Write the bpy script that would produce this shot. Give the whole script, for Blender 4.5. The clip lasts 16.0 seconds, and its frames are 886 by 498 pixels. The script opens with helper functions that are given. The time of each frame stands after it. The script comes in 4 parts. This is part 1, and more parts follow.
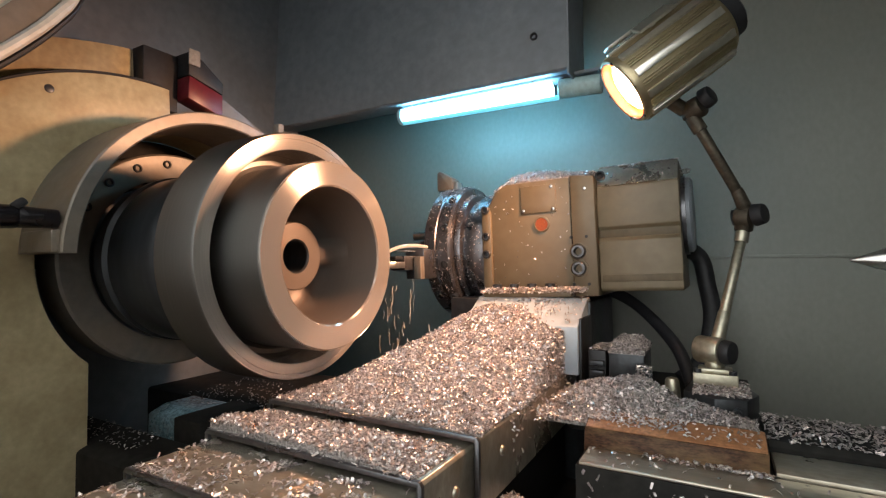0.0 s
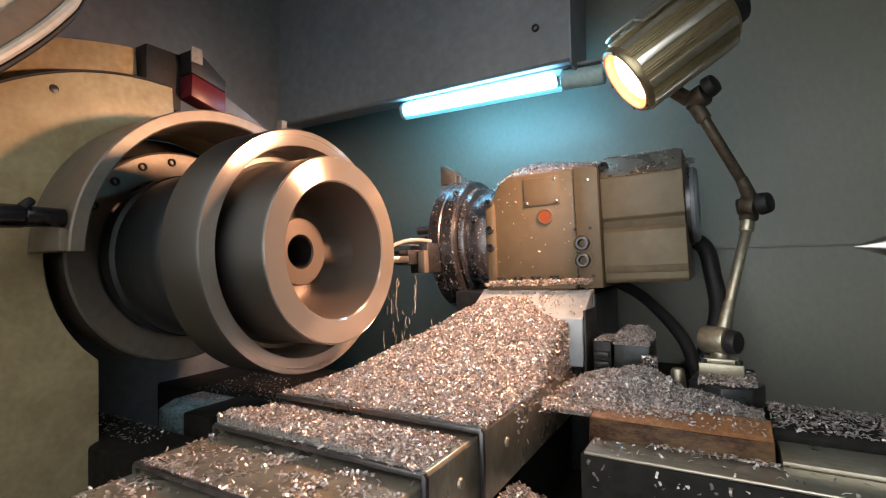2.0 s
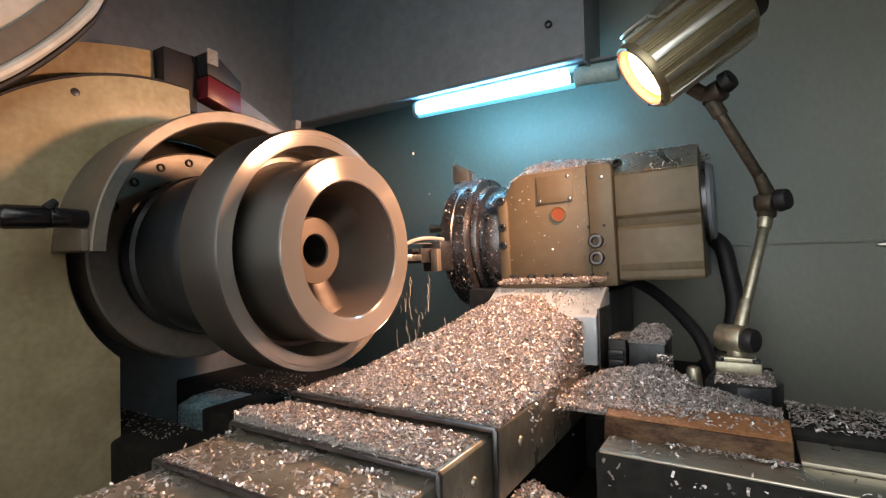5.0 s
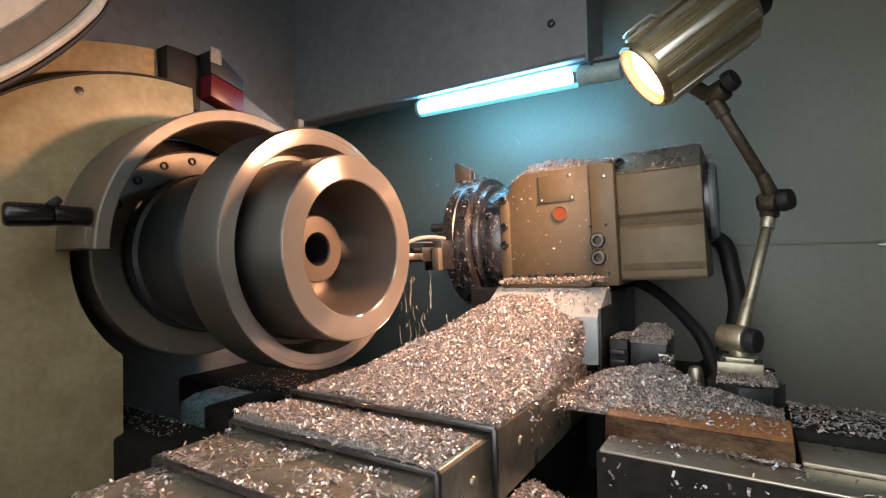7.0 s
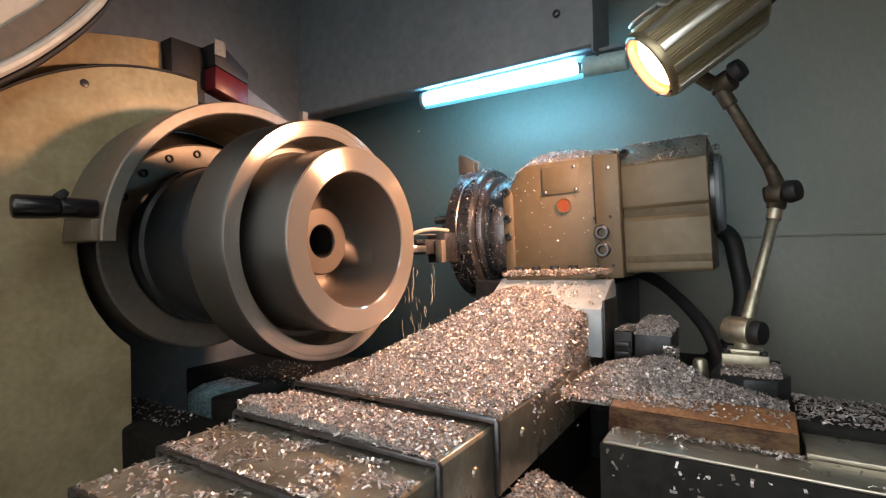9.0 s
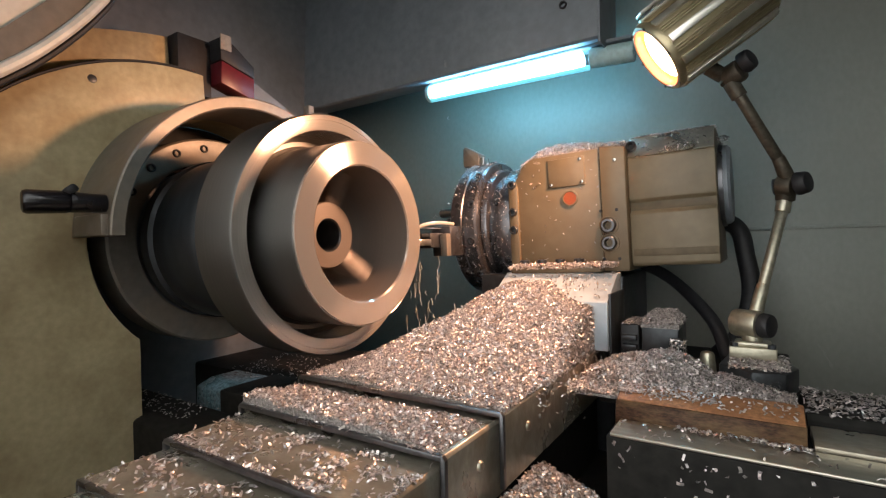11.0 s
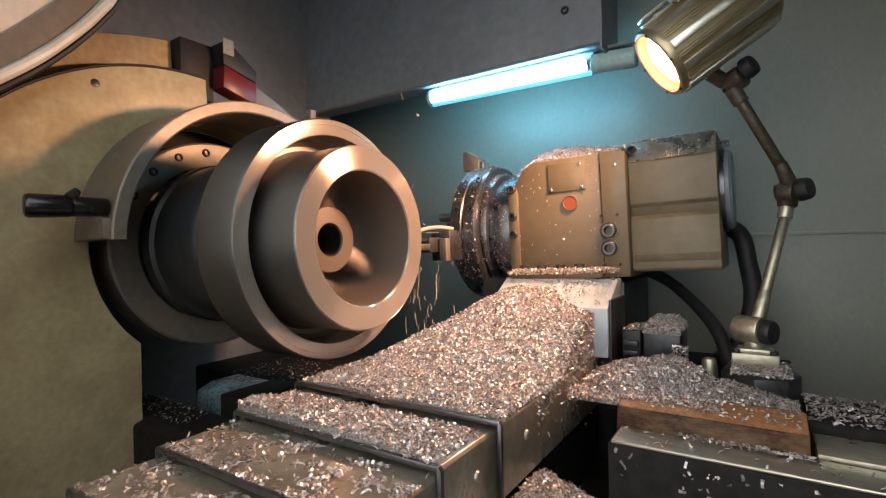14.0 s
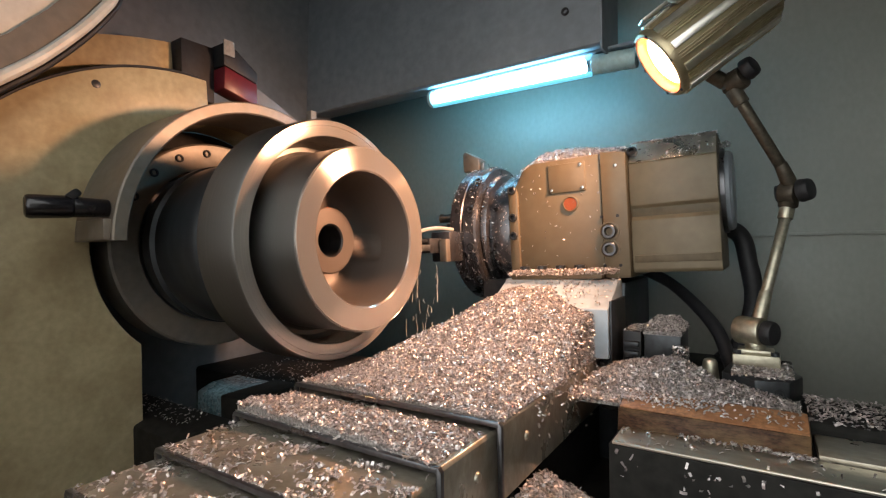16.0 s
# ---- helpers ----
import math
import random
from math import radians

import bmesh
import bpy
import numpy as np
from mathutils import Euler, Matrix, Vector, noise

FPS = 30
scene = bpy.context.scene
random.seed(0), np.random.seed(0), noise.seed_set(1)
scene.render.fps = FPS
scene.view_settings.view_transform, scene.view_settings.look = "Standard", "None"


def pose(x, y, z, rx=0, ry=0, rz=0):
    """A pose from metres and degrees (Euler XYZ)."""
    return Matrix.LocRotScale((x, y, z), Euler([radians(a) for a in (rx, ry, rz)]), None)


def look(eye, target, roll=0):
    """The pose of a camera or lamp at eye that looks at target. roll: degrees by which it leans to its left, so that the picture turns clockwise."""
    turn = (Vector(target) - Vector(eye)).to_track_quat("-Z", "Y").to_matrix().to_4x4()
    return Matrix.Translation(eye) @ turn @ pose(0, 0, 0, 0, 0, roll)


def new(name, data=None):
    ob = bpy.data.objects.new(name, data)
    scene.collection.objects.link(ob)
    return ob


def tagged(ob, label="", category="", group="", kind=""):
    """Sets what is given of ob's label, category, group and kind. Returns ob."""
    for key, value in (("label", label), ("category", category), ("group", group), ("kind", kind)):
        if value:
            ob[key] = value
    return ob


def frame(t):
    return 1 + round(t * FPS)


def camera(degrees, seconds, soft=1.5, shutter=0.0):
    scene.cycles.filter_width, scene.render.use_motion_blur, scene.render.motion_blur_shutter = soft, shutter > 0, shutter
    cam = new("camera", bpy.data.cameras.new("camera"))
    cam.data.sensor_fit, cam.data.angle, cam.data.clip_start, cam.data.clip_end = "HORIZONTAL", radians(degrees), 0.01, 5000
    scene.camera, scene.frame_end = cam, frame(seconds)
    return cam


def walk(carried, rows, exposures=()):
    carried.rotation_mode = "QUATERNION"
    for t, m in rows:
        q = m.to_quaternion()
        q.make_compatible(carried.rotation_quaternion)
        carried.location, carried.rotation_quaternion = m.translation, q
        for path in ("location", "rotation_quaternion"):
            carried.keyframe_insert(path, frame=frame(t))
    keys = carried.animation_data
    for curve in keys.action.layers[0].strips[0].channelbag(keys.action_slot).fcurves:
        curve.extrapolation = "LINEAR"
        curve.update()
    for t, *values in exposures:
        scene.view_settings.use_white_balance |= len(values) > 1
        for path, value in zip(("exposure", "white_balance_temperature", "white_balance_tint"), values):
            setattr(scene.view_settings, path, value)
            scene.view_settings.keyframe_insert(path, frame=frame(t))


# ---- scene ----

# ---------------------------------------------------------------- camera
cam = camera(84.843, 16.0, soft=1.2, shutter=0.35)


def aim(eye, yaw, pitch, roll):
    a, b = radians(yaw), radians(pitch)
    way = Vector((-math.sin(a) * math.cos(b), math.cos(a) * math.cos(b), math.sin(b)))
    return look(eye, Vector(eye) + way, roll)


PATH = [
    (0.0, (0.4332, -0.4832, 0.9862), 29.400, 1.910, -0.415),
    (0.5, (0.4343, -0.4830, 0.9861), 29.721, 1.883, -0.709),
    (1.0, (0.4341, -0.4837, 0.9867), 29.867, 1.694, -0.906),
    (1.5, (0.4343, -0.4843, 0.9865), 29.947, 1.476, -1.049),
    (2.0, (0.4367, -0.4829, 0.9844), 30.111, 1.298, -1.186),
    (2.5, (0.4384, -0.4817, 0.9836), 30.279, 1.095, -1.291),
    (3.0, (0.4387, -0.4823, 0.9834), 30.550, 1.005, -1.387),
    (3.5, (0.4375, -0.4836, 0.9846), 30.895, 0.981, -1.424),
    (4.0, (0.4355, -0.4861, 0.9863), 31.197, 0.988, -1.441),
    (6.5, (0.4378, -0.4853, 0.9857), 31.838, 0.973, -1.215),
    (7.0, (0.4379, -0.4854, 0.9856), 31.910, 0.924, -1.166),
    (7.5, (0.4372, -0.4863, 0.9859), 31.968, 0.757, -1.097),
    (8.0, (0.4383, -0.4852, 0.9844), 32.139, 0.665, -1.089),
    (8.5, (0.4376, -0.4856, 0.9844), 32.243, 0.383, -1.141),
    (9.0, (0.4393, -0.4849, 0.9839), 32.538, 0.130, -1.200),
    (11.5, (0.4389, -0.4858, 0.9832), 33.323, -0.625, -1.371),
    (12.0, (0.4386, -0.4858, 0.9822), 33.418, -0.600, -1.338),
    (12.5, (0.4394, -0.4840, 0.9815), 33.518, -0.581, -1.259),
    (13.0, (0.4379, -0.4855, 0.9834), 33.397, -0.466, -1.221),
    (13.5, (0.4380, -0.4854, 0.9833), 33.337, -0.233, -1.194),
    (14.0, (0.4383, -0.4855, 0.9859), 33.353, -0.202, -1.174),
    (14.5, (0.4379, -0.4858, 0.9855), 33.360, -0.075, -1.169),
    (15.0, (0.4379, -0.4856, 0.9853), 33.376, -0.050, -1.167),
    (15.5, (0.4379, -0.4856, 0.9853), 33.376, -0.050, -1.167),
    (16.0, (0.4379, -0.4856, 0.9853), 33.376, -0.050, -1.167),
]
walk(cam, [(t, aim(e, a, b, c)) for t, e, a, b, c in PATH])

# ---------------------------------------------------------------- world and light
world = bpy.data.worlds.new("world")
world.use_nodes = True
world.node_tree.nodes["Background"].inputs[0].default_value = (0.86, 0.87, 0.86, 1)
world.node_tree.nodes["Background"].inputs[1].default_value = 3.1
scene.world = world
scene.view_settings.exposure = 0.1

LENS = Vector((0.3275, 0.220, 1.2266))
BEAM = Vector((-0.765, -0.285, -0.577)).normalized()
THROW = Vector((-0.80, -0.31, -0.51)).normalized()  # light turned off the head's axis so that it reaches the headstock


def lamp_light():
    d = bpy.data.lights.new("work_lamp_light", "SPOT")
    d.energy, d.color = 24.0, (1.0, 0.51, 0.29)
    d.spot_size, d.spot_blend, d.shadow_soft_size = radians(122), 0.95, 0.03
    ob = new("work_lamp_light", d)
    ob.matrix_world = look(LENS + BEAM * 0.012, LENS + BEAM * 0.012 + THROW)


lamp_light()

# ---------------------------------------------------------------- materials


def nodes_of(m):
    m.use_nodes = True
    nt = m.node_tree
    return nt, nt.nodes["Principled BSDF"]


def material(name, colour, rough=0.5, metal=0.0, scale=40.0, vary=0.35, dirt=None, dirt_amount=0.4,
             bump=0.15, coat=0.0, aniso=0.0, island=0.0, stretch=(1, 1, 1), rough_vary=0.2, bump_size=0.001):
    """Base colour broken up at two scales, with uneven gloss and fine relief."""
    m = bpy.data.materials.new(name)
    nt, p = nodes_of(m)
    n, l = nt.nodes, nt.links
    tc = n.new("ShaderNodeTexCoord")
    mp = n.new("ShaderNodeMapping")
    mp.inputs["Scale"].default_value = stretch
    l.new(tc.outputs["Object"], mp.inputs[0])
    fine = n.new("ShaderNodeTexNoise")
    fine.inputs["Scale"].default_value, fine.inputs["Detail"].default_value = scale * 6, 6
    big = n.new("ShaderNodeTexNoise")
    big.inputs["Scale"].default_value, big.inputs["Detail"].default_value = scale * 0.5, 5
    big.inputs["Roughness"].default_value = 0.62
    l.new(mp.outputs[0], fine.inputs["Vector"])
    l.new(mp.outputs[0], big.inputs["Vector"])
    c = Vector(colour)
    r1 = n.new("ShaderNodeValToRGB")
    r1.color_ramp.elements[0].position, r1.color_ramp.elements[1].position = 0.3, 0.7
    r1.color_ramp.elements[0].color = (*(c * (1 - vary)), 1)
    r1.color_ramp.elements[1].color = (*(c * (1 + vary * 0.6)), 1)
    l.new(fine.outputs[0], r1.inputs[0])
    out = r1.outputs[0]
    if dirt:
        r2 = n.new("ShaderNodeValToRGB")
        r2.color_ramp.elements[0].position, r2.color_ramp.elements[1].position = 0.45, 0.68
        r2.color_ramp.elements[0].color, r2.color_ramp.elements[1].color = (0, 0, 0, 1), (dirt_amount,) * 3 + (1,)
        l.new(big.outputs[0], r2.inputs[0])
        mix = n.new("ShaderNodeMix")
        mix.data_type = "RGBA"
        l.new(r2.outputs[0], mix.inputs["Factor"])
        l.new(out, mix.inputs["A"])
        mix.inputs["B"].default_value = (*dirt, 1)
        out = mix.outputs["Result"]
    if island:
        g = n.new("ShaderNodeNewGeometry")
        hs = n.new("ShaderNodeHueSaturation")
        mr = n.new("ShaderNodeMapRange")
        mr.inputs["To Min"].default_value, mr.inputs["To Max"].default_value = 1 - island, 1 + island * 0.4
        l.new(g.outputs["Random Per Island"], mr.inputs[0])
        l.new(mr.outputs[0], hs.inputs["Value"])
        l.new(out, hs.inputs["Color"])
        out = hs.outputs[0]
    l.new(out, p.inputs["Base Color"])
    mr = n.new("ShaderNodeMapRange")
    mr.inputs["To Min"].default_value, mr.inputs["To Max"].default_value = max(0.04, rough - rough_vary), min(1, rough + rough_vary)
    l.new(big.outputs[0], mr.inputs[0])
    l.new(mr.outputs[0], p.inputs["Roughness"])
    p.inputs["Metallic"].default_value = metal
    p.inputs["Coat Weight"].default_value = coat
    p.inputs["Coat Roughness"].default_value = 0.15
    if bump:
        b = n.new("ShaderNodeBump")
        b.inputs["Strength"].default_value, b.inputs["Distance"].default_value = bump, bump_size
        l.new(fine.outputs[0], b.inputs["Height"])
        l.new(b.outputs[0], p.inputs["Normal"])
    if aniso:
        p.inputs["Anisotropic"].default_value = aniso
        t = n.new("ShaderNodeTangent")
        t.direction_type, t.axis = "RADIAL", "X"
        l.new(t.outputs[0], p.inputs["Tangent"])
    return m


def glow(name, colour, strength):
    m = bpy.data.materials.new(name)
    nt, p = nodes_of(m)
    p.inputs["Base Color"].default_value = (*colour, 1)
    p.inputs["Emission Color"].default_value = (*colour, 1)
    p.inputs["Emission Strength"].default_value = strength
    return m


def turned_steel(name, colour, rough, aniso, metal):
    """Freshly turned steel: fine concentric tool marks about the x axis."""
    m = bpy.data.materials.new(name)
    nt, p = nodes_of(m)
    n, l = nt.nodes, nt.links
    tc = n.new("ShaderNodeTexCoord")
    sep = n.new("ShaderNodeSeparateXYZ")
    l.new(tc.outputs["Object"], sep.inputs[0])
    com = n.new("ShaderNodeCombineXYZ")
    l.new(sep.outputs["Y"], com.inputs["Y"])
    l.new(sep.outputs["Z"], com.inputs["Z"])
    ln = n.new("ShaderNodeVectorMath")
    ln.operation = "LENGTH"
    l.new(com.outputs[0], ln.inputs[0])
    c2 = n.new("ShaderNodeCombineXYZ")
    l.new(ln.outputs["Value"], c2.inputs["X"])
    l.new(sep.outputs["X"], c2.inputs["Y"])
    no = n.new("ShaderNodeTexNoise")
    no.inputs["Scale"].default_value, no.inputs["Detail"].default_value = 700, 3
    l.new(c2.outputs[0], no.inputs["Vector"])
    band = n.new("ShaderNodeTexNoise")
    band.inputs["Scale"].default_value, band.inputs["Detail"].default_value = 90, 2
    l.new(c2.outputs[0], band.inputs["Vector"])
    r = n.new("ShaderNodeValToRGB")
    r.color_ramp.elements[0].color = (*[x * 0.86 for x in colour], 1)
    r.color_ramp.elements[1].color = (*[min(1, x * 1.1) for x in colour], 1)
    l.new(no.outputs[0], r.inputs[0])
    l.new(r.outputs[0], p.inputs["Base Color"])
    mr = n.new("ShaderNodeMapRange")
    mr.inputs["To Min"].default_value, mr.inputs["To Max"].default_value = rough - 0.07, rough + 0.07
    l.new(band.outputs[0], mr.inputs[0])
    l.new(mr.outputs[0], p.inputs["Roughness"])
    b = n.new("ShaderNodeBump")
    b.inputs["Strength"].default_value, b.inputs["Distance"].default_value = 0.03, 0.0002
    l.new(no.outputs[0], b.inputs["Height"])
    l.new(b.outputs[0], p.inputs["Normal"])
    p.inputs["Metallic"].default_value = metal
    p.inputs["Anisotropic"].default_value = aniso
    p.inputs["Anisotropic Rotation"].default_value = 0.25
    t = n.new("ShaderNodeTangent")
    t.direction_type, t.axis = "RADIAL", "X"
    l.new(t.outputs[0], p.inputs["Tangent"])
    return m


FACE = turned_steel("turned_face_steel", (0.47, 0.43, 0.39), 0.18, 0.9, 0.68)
# Same steel, darkened: shade on sides and in the bore is in the colour.
SIDE = turned_steel("shaded_side_steel", (0.15, 0.145, 0.135), 0.42, 0.7, 0.9)
BORE = turned_steel("shaded_bore_steel", (0.145, 0.118, 0.098), 0.48, 0.2, 0.3)
CREAM = material("cream_machine_paint", (0.46, 0.385, 0.225), 0.42, scale=20, vary=0.12, dirt=(0.22, 0.15, 0.07), dirt_amount=0.55, bump=0.12)
CREAM_EDGE = material("worn_cream_paint", (0.42, 0.33, 0.18), 0.5, scale=14, vary=0.2, dirt=(0.16, 0.09, 0.04), dirt_amount=0.7, bump=0.2)
WHITE = material("white_hood_paint", (0.62, 0.61, 0.55), 0.42, scale=14, vary=0.08, dirt=(0.36, 0.32, 0.25), dirt_amount=0.7, bump=0.08)
GUARD = material("brushed_guard_steel", (0.205, 0.19, 0.165), 0.45, metal=0.45, scale=12, vary=0.15, dirt=(0.30, 0.22, 0.14), dirt_amount=0.5)
COVER = material("oily_cover_steel", (0.42, 0.385, 0.315), 0.29, metal=0.6, scale=16, vary=0.2, dirt=(0.20, 0.17, 0.12), dirt_amount=0.8, bump=0.06, stretch=(1, 1.6, 1))
DARK = material("black_oxide_steel", (0.045, 0.05, 0.055), 0.38, metal=0.5, scale=14, vary=0.35, dirt=(0.02, 0.02, 0.02), bump=0.12)
DISC = material("oily_turret_steel", (0.16, 0.16, 0.17), 0.30, metal=0.85, scale=16, vary=0.25, dirt=(0.05, 0.05, 0.05), dirt_amount=0.6)
BRONZE = material("beige_turret_paint", (0.155, 0.122, 0.074), 0.40, scale=10, vary=0.10, dirt=(0.12, 0.08, 0.04), dirt_amount=0.6, bump=0.10, metal=0.15)
MOTOR = material("dull_beige_motor_paint", (0.20, 0.16, 0.10), 0.42, scale=9, vary=0.12, dirt=(0.12, 0.09, 0.05), dirt_amount=0.5, metal=0.1)
# Motor paint made darker: the slot's shade is put into the colour.
BAND = material("shadowed_slot_paint", (0.12, 0.09, 0.05), 0.55, scale=12, vary=0.2)
BLUE = material("pale_blue_scraped_steel", (0.42, 0.49, 0.54), 0.38, metal=0.1, rough_vary=0.08, scale=12, vary=0.12, dirt=(0.25, 0.28, 0.30))
WALL = material("grey_green_enclosure_paint", (0.235, 0.24, 0.205), 0.45, scale=22, vary=0.07, dirt=(0.225, 0.23, 0.20), dirt_amount=0.5, bump=0.05, stretch=(1, 1, 0.6))
HOOD = material("dark_grey_hood_paint", (0.20, 0.222, 0.245), 0.42, scale=9, vary=0.14, dirt=(0.13, 0.145, 0.16), bump=0.06)
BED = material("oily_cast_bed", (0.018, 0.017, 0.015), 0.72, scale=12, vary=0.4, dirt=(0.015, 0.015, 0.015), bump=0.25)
# Wet casting; the tube's bluish light is mixed into its colour.
FILM = material("tube_lit_wet_casting", (0.24, 0.36, 0.40), 0.25, scale=34, vary=0.5, dirt=(0.02, 0.03, 0.03), dirt_amount=0.97, bump=0.3)
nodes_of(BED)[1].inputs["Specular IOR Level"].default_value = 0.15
RUST = material("rust_stained_paint", (0.055, 0.024, 0.012), 0.42, scale=60, vary=0.8, dirt=(0.17, 0.105, 0.05), dirt_amount=0.8, bump=0.3, stretch=(0.6, 1, 1.6))
nodes_of(RUST)[1].inputs["Specular IOR Level"].default_value = 0.15
# Rust in a brighter orange: lamplight on the top strip is painted in.
RUST_LIT = material("lamplit_rust", (0.34, 0.16, 0.07), 0.5, scale=40, vary=0.45, dirt=(0.20, 0.08, 0.03), dirt_amount=0.9, bump=0.25)
RAIL = material("ground_way_steel", (0.62, 0.59, 0.50), 0.38, metal=1.0, scale=10, vary=0.12, dirt=(0.30, 0.26, 0.18), dirt_amount=0.5, stretch=(0.3, 3, 3))
STEEL = material("plain_bright_steel", (0.60, 0.58, 0.55), 0.28, metal=1.0, scale=20, vary=0.12)
POLE = material("dull_nickel_tube", (0.52, 0.49, 0.38), 0.45, metal=0.9, scale=20, vary=0.2, dirt=(0.16, 0.13, 0.08))
ARM = material("dark_brown_tube", (0.11, 0.095, 0.07), 0.5, metal=0.6, scale=30, vary=0.35, dirt=(0.05, 0.04, 0.03), dirt_amount=0.7)
RUBBER = material("black_plastic", (0.014, 0.014, 0.016), 0.58, scale=20, vary=0.3)
BLACK_GLOSS = material("glossy_black_bakelite", (0.012, 0.011, 0.013), 0.25, scale=20, vary=0.3, rough_vary=0.12)
RED = material("red_switch_plastic", (0.12, 0.010, 0.016), 0.40, scale=16, vary=0.15, dirt=(0.10, 0.01, 0.015))
TAG = material("grey_plastic_tag", (0.24, 0.22, 0.19), 0.6, scale=30, vary=0.2)
ALU = material("champagne_anodised_aluminium", (0.52, 0.44, 0.28), 0.42, metal=0.9, scale=14, vary=0.10, dirt=(0.40, 0.32, 0.18), dirt_amount=0.4)
ALU_PALE = material("pale_aluminium", (0.72, 0.70, 0.62), 0.32, metal=0.9, scale=14, vary=0.1, dirt=(0.45, 0.40, 0.3))
SWARF = material("bright_steel_chips", (0.66, 0.60, 0.575), 0.31, metal=0.62, scale=90, vary=0.15, island=0.68, bump=0)
SWARF_BED = material("packed_fine_chips", (0.36, 0.33, 0.31), 0.5, metal=0.5, scale=70, vary=0.7, bump=0.9, bump_size=0.003)
COOLANT = material("milky_coolant", (0.42, 0.41, 0.36), 0.12, scale=60, vary=0.1, bump=0)
SIGHT = material("amber_sight_glass", (0.28, 0.07, 0.025), 0.15, scale=60, vary=0.3, coat=1.0)
TUBE = glow("cool_tube_glow", (0.27, 0.70, 1.0), 29.0)
TUBE_SOFT = glow("cyan_diffuser_glow", (0.16, 0.62, 0.78), 1.0)
TUBE_END = material("frosted_tube_end", (0.42, 0.60, 0.60), 0.3, scale=20, vary=0.15)
FILAMENT = glow("halogen_glow", (1.0, 0.66, 0.42), 28.0)
# Reflector emits by itself, standing for the bulb's light on it.
REFLECTOR = glow("lit_reflector", (1.0, 0.36, 0.11), 1.1)
# Bulb light on the inner ring is put into this orange base colour.
AMBER = material("orange_lens_ring", (0.30, 0.085, 0.025), 0.4, scale=40, vary=0.2, coat=0.5)

# ---------------------------------------------------------------- shape helpers
ORIGIN = {}


def thing(name, x, y, z, label, category, group="", kind=""):
    ob = new(name)
    ob.empty_display_size = 0.02
    ob.location = (x, y, z)
    ORIGIN[ob] = Vector((x, y, z))
    return tagged(ob, label, category, group, kind)


def finish(bm, mat, name, flat=False):
    bmesh.ops.recalc_face_normals(bm, faces=bm.faces)
    me = bpy.data.meshes.new(name)
    bm.to_mesh(me)
    bm.free()
    me.materials.append(mat)
    if not flat:
        me.shade_smooth()
        me.set_sharp_from_angle(angle=radians(34))
    return me


def part(name, bm, mat, parent, label=""):
    """One mesh, given in world places, under a thing or a part."""
    o = ORIGIN[parent]
    bmesh.ops.translate(bm, verts=bm.verts, vec=-o)
    ob = new(name, finish(bm, mat, name))
    ob.parent = parent
    ORIGIN[ob] = o
    return tagged(ob, label)


def solid(name, bm, mat, label, category, at=None, group="", kind=""):
    """A top-level thing of one mesh, given in world places."""
    o = Vector(at) if at else Vector((0, 0, 0))
    bmesh.ops.translate(bm, verts=bm.verts, vec=-o)
    ob = new(name, finish(bm, mat, name))
    ob.location = o
    ORIGIN[ob] = o
    return tagged(ob, label, category, group, kind)


def box(x0, x1, y0, y1, z0, z1, bev=0.002, seg=2):
    bm = bmesh.new()
    bmesh.ops.create_cube(bm, size=1, matrix=Matrix.Translation(((x0 + x1) / 2, (y0 + y1) / 2, (z0 + z1) / 2)) @ Matrix.Diagonal((x1 - x0, y1 - y0, z1 - z0, 1)))
    if bev:
        bmesh.ops.bevel(bm, geom=bm.edges[:], offset=bev, segments=seg, affect="EDGES", profile=0.5)
    return bm


def prism(profile, a0, a1, axis="x", bev=0.0015):
    """A polygon swept along an axis. axis x: (y, z) points; axis y: (x, z) points; axis z: (x, y) points."""
    bm = bmesh.new()
    put = {"x": lambda p, a: (a, p[0], p[1]), "y": lambda p, a: (p[0], a, p[1]), "z": lambda p, a: (p[0], p[1], a)}[axis]
    lo = [bm.verts.new(put(p, a0)) for p in profile]
    hi = [bm.verts.new(put(p, a1)) for p in profile]
    n = len(profile)
    bm.faces.new(lo)
    bm.faces.new(hi[::-1])
    for i in range(n):
        bm.faces.new((lo[i], hi[i], hi[(i + 1) % n], lo[(i + 1) % n]))
    bmesh.ops.recalc_face_normals(bm, faces=bm.faces)
    if bev:
        bmesh.ops.bevel(bm, geom=bm.edges[:], offset=bev, segments=2, affect="EDGES", profile=0.5)
    return bm


def turn_x(profile, cy=0.0, cz=1.0, seg=128, a0=0.0, a1=360.0):
    """A profile of (x, radius) points turned about an axis along x; closed when a full turn."""
    bm = bmesh.new()
    full = abs(a1 - a0) >= 359.9
    n = seg if full else seg + 1
    rings = []
    for i in range(n):
        a = radians(a0 + (a1 - a0) * i / seg)
        rings.append([bm.verts.new((x, cy + r * math.cos(a), cz + r * math.sin(a))) for x, r in profile])
    m = len(profile)
    for i in range(seg):
        p, q = rings[i], rings[(i + 1) % n]
        for j in range(m - 1):
            bm.faces.new((p[j], p[j + 1], q[j + 1], q[j]))
        if profile[0] != profile[-1] and not full:
            bm.faces.new((p[m - 1], p[0], q[0], q[m - 1]))
    if not full:
        bm.faces.new(rings[0])
        bm.faces.new(rings[-1][::-1])
    bmesh.ops.remove_doubles(bm, verts=bm.verts, dist=1e-6)
    return bm


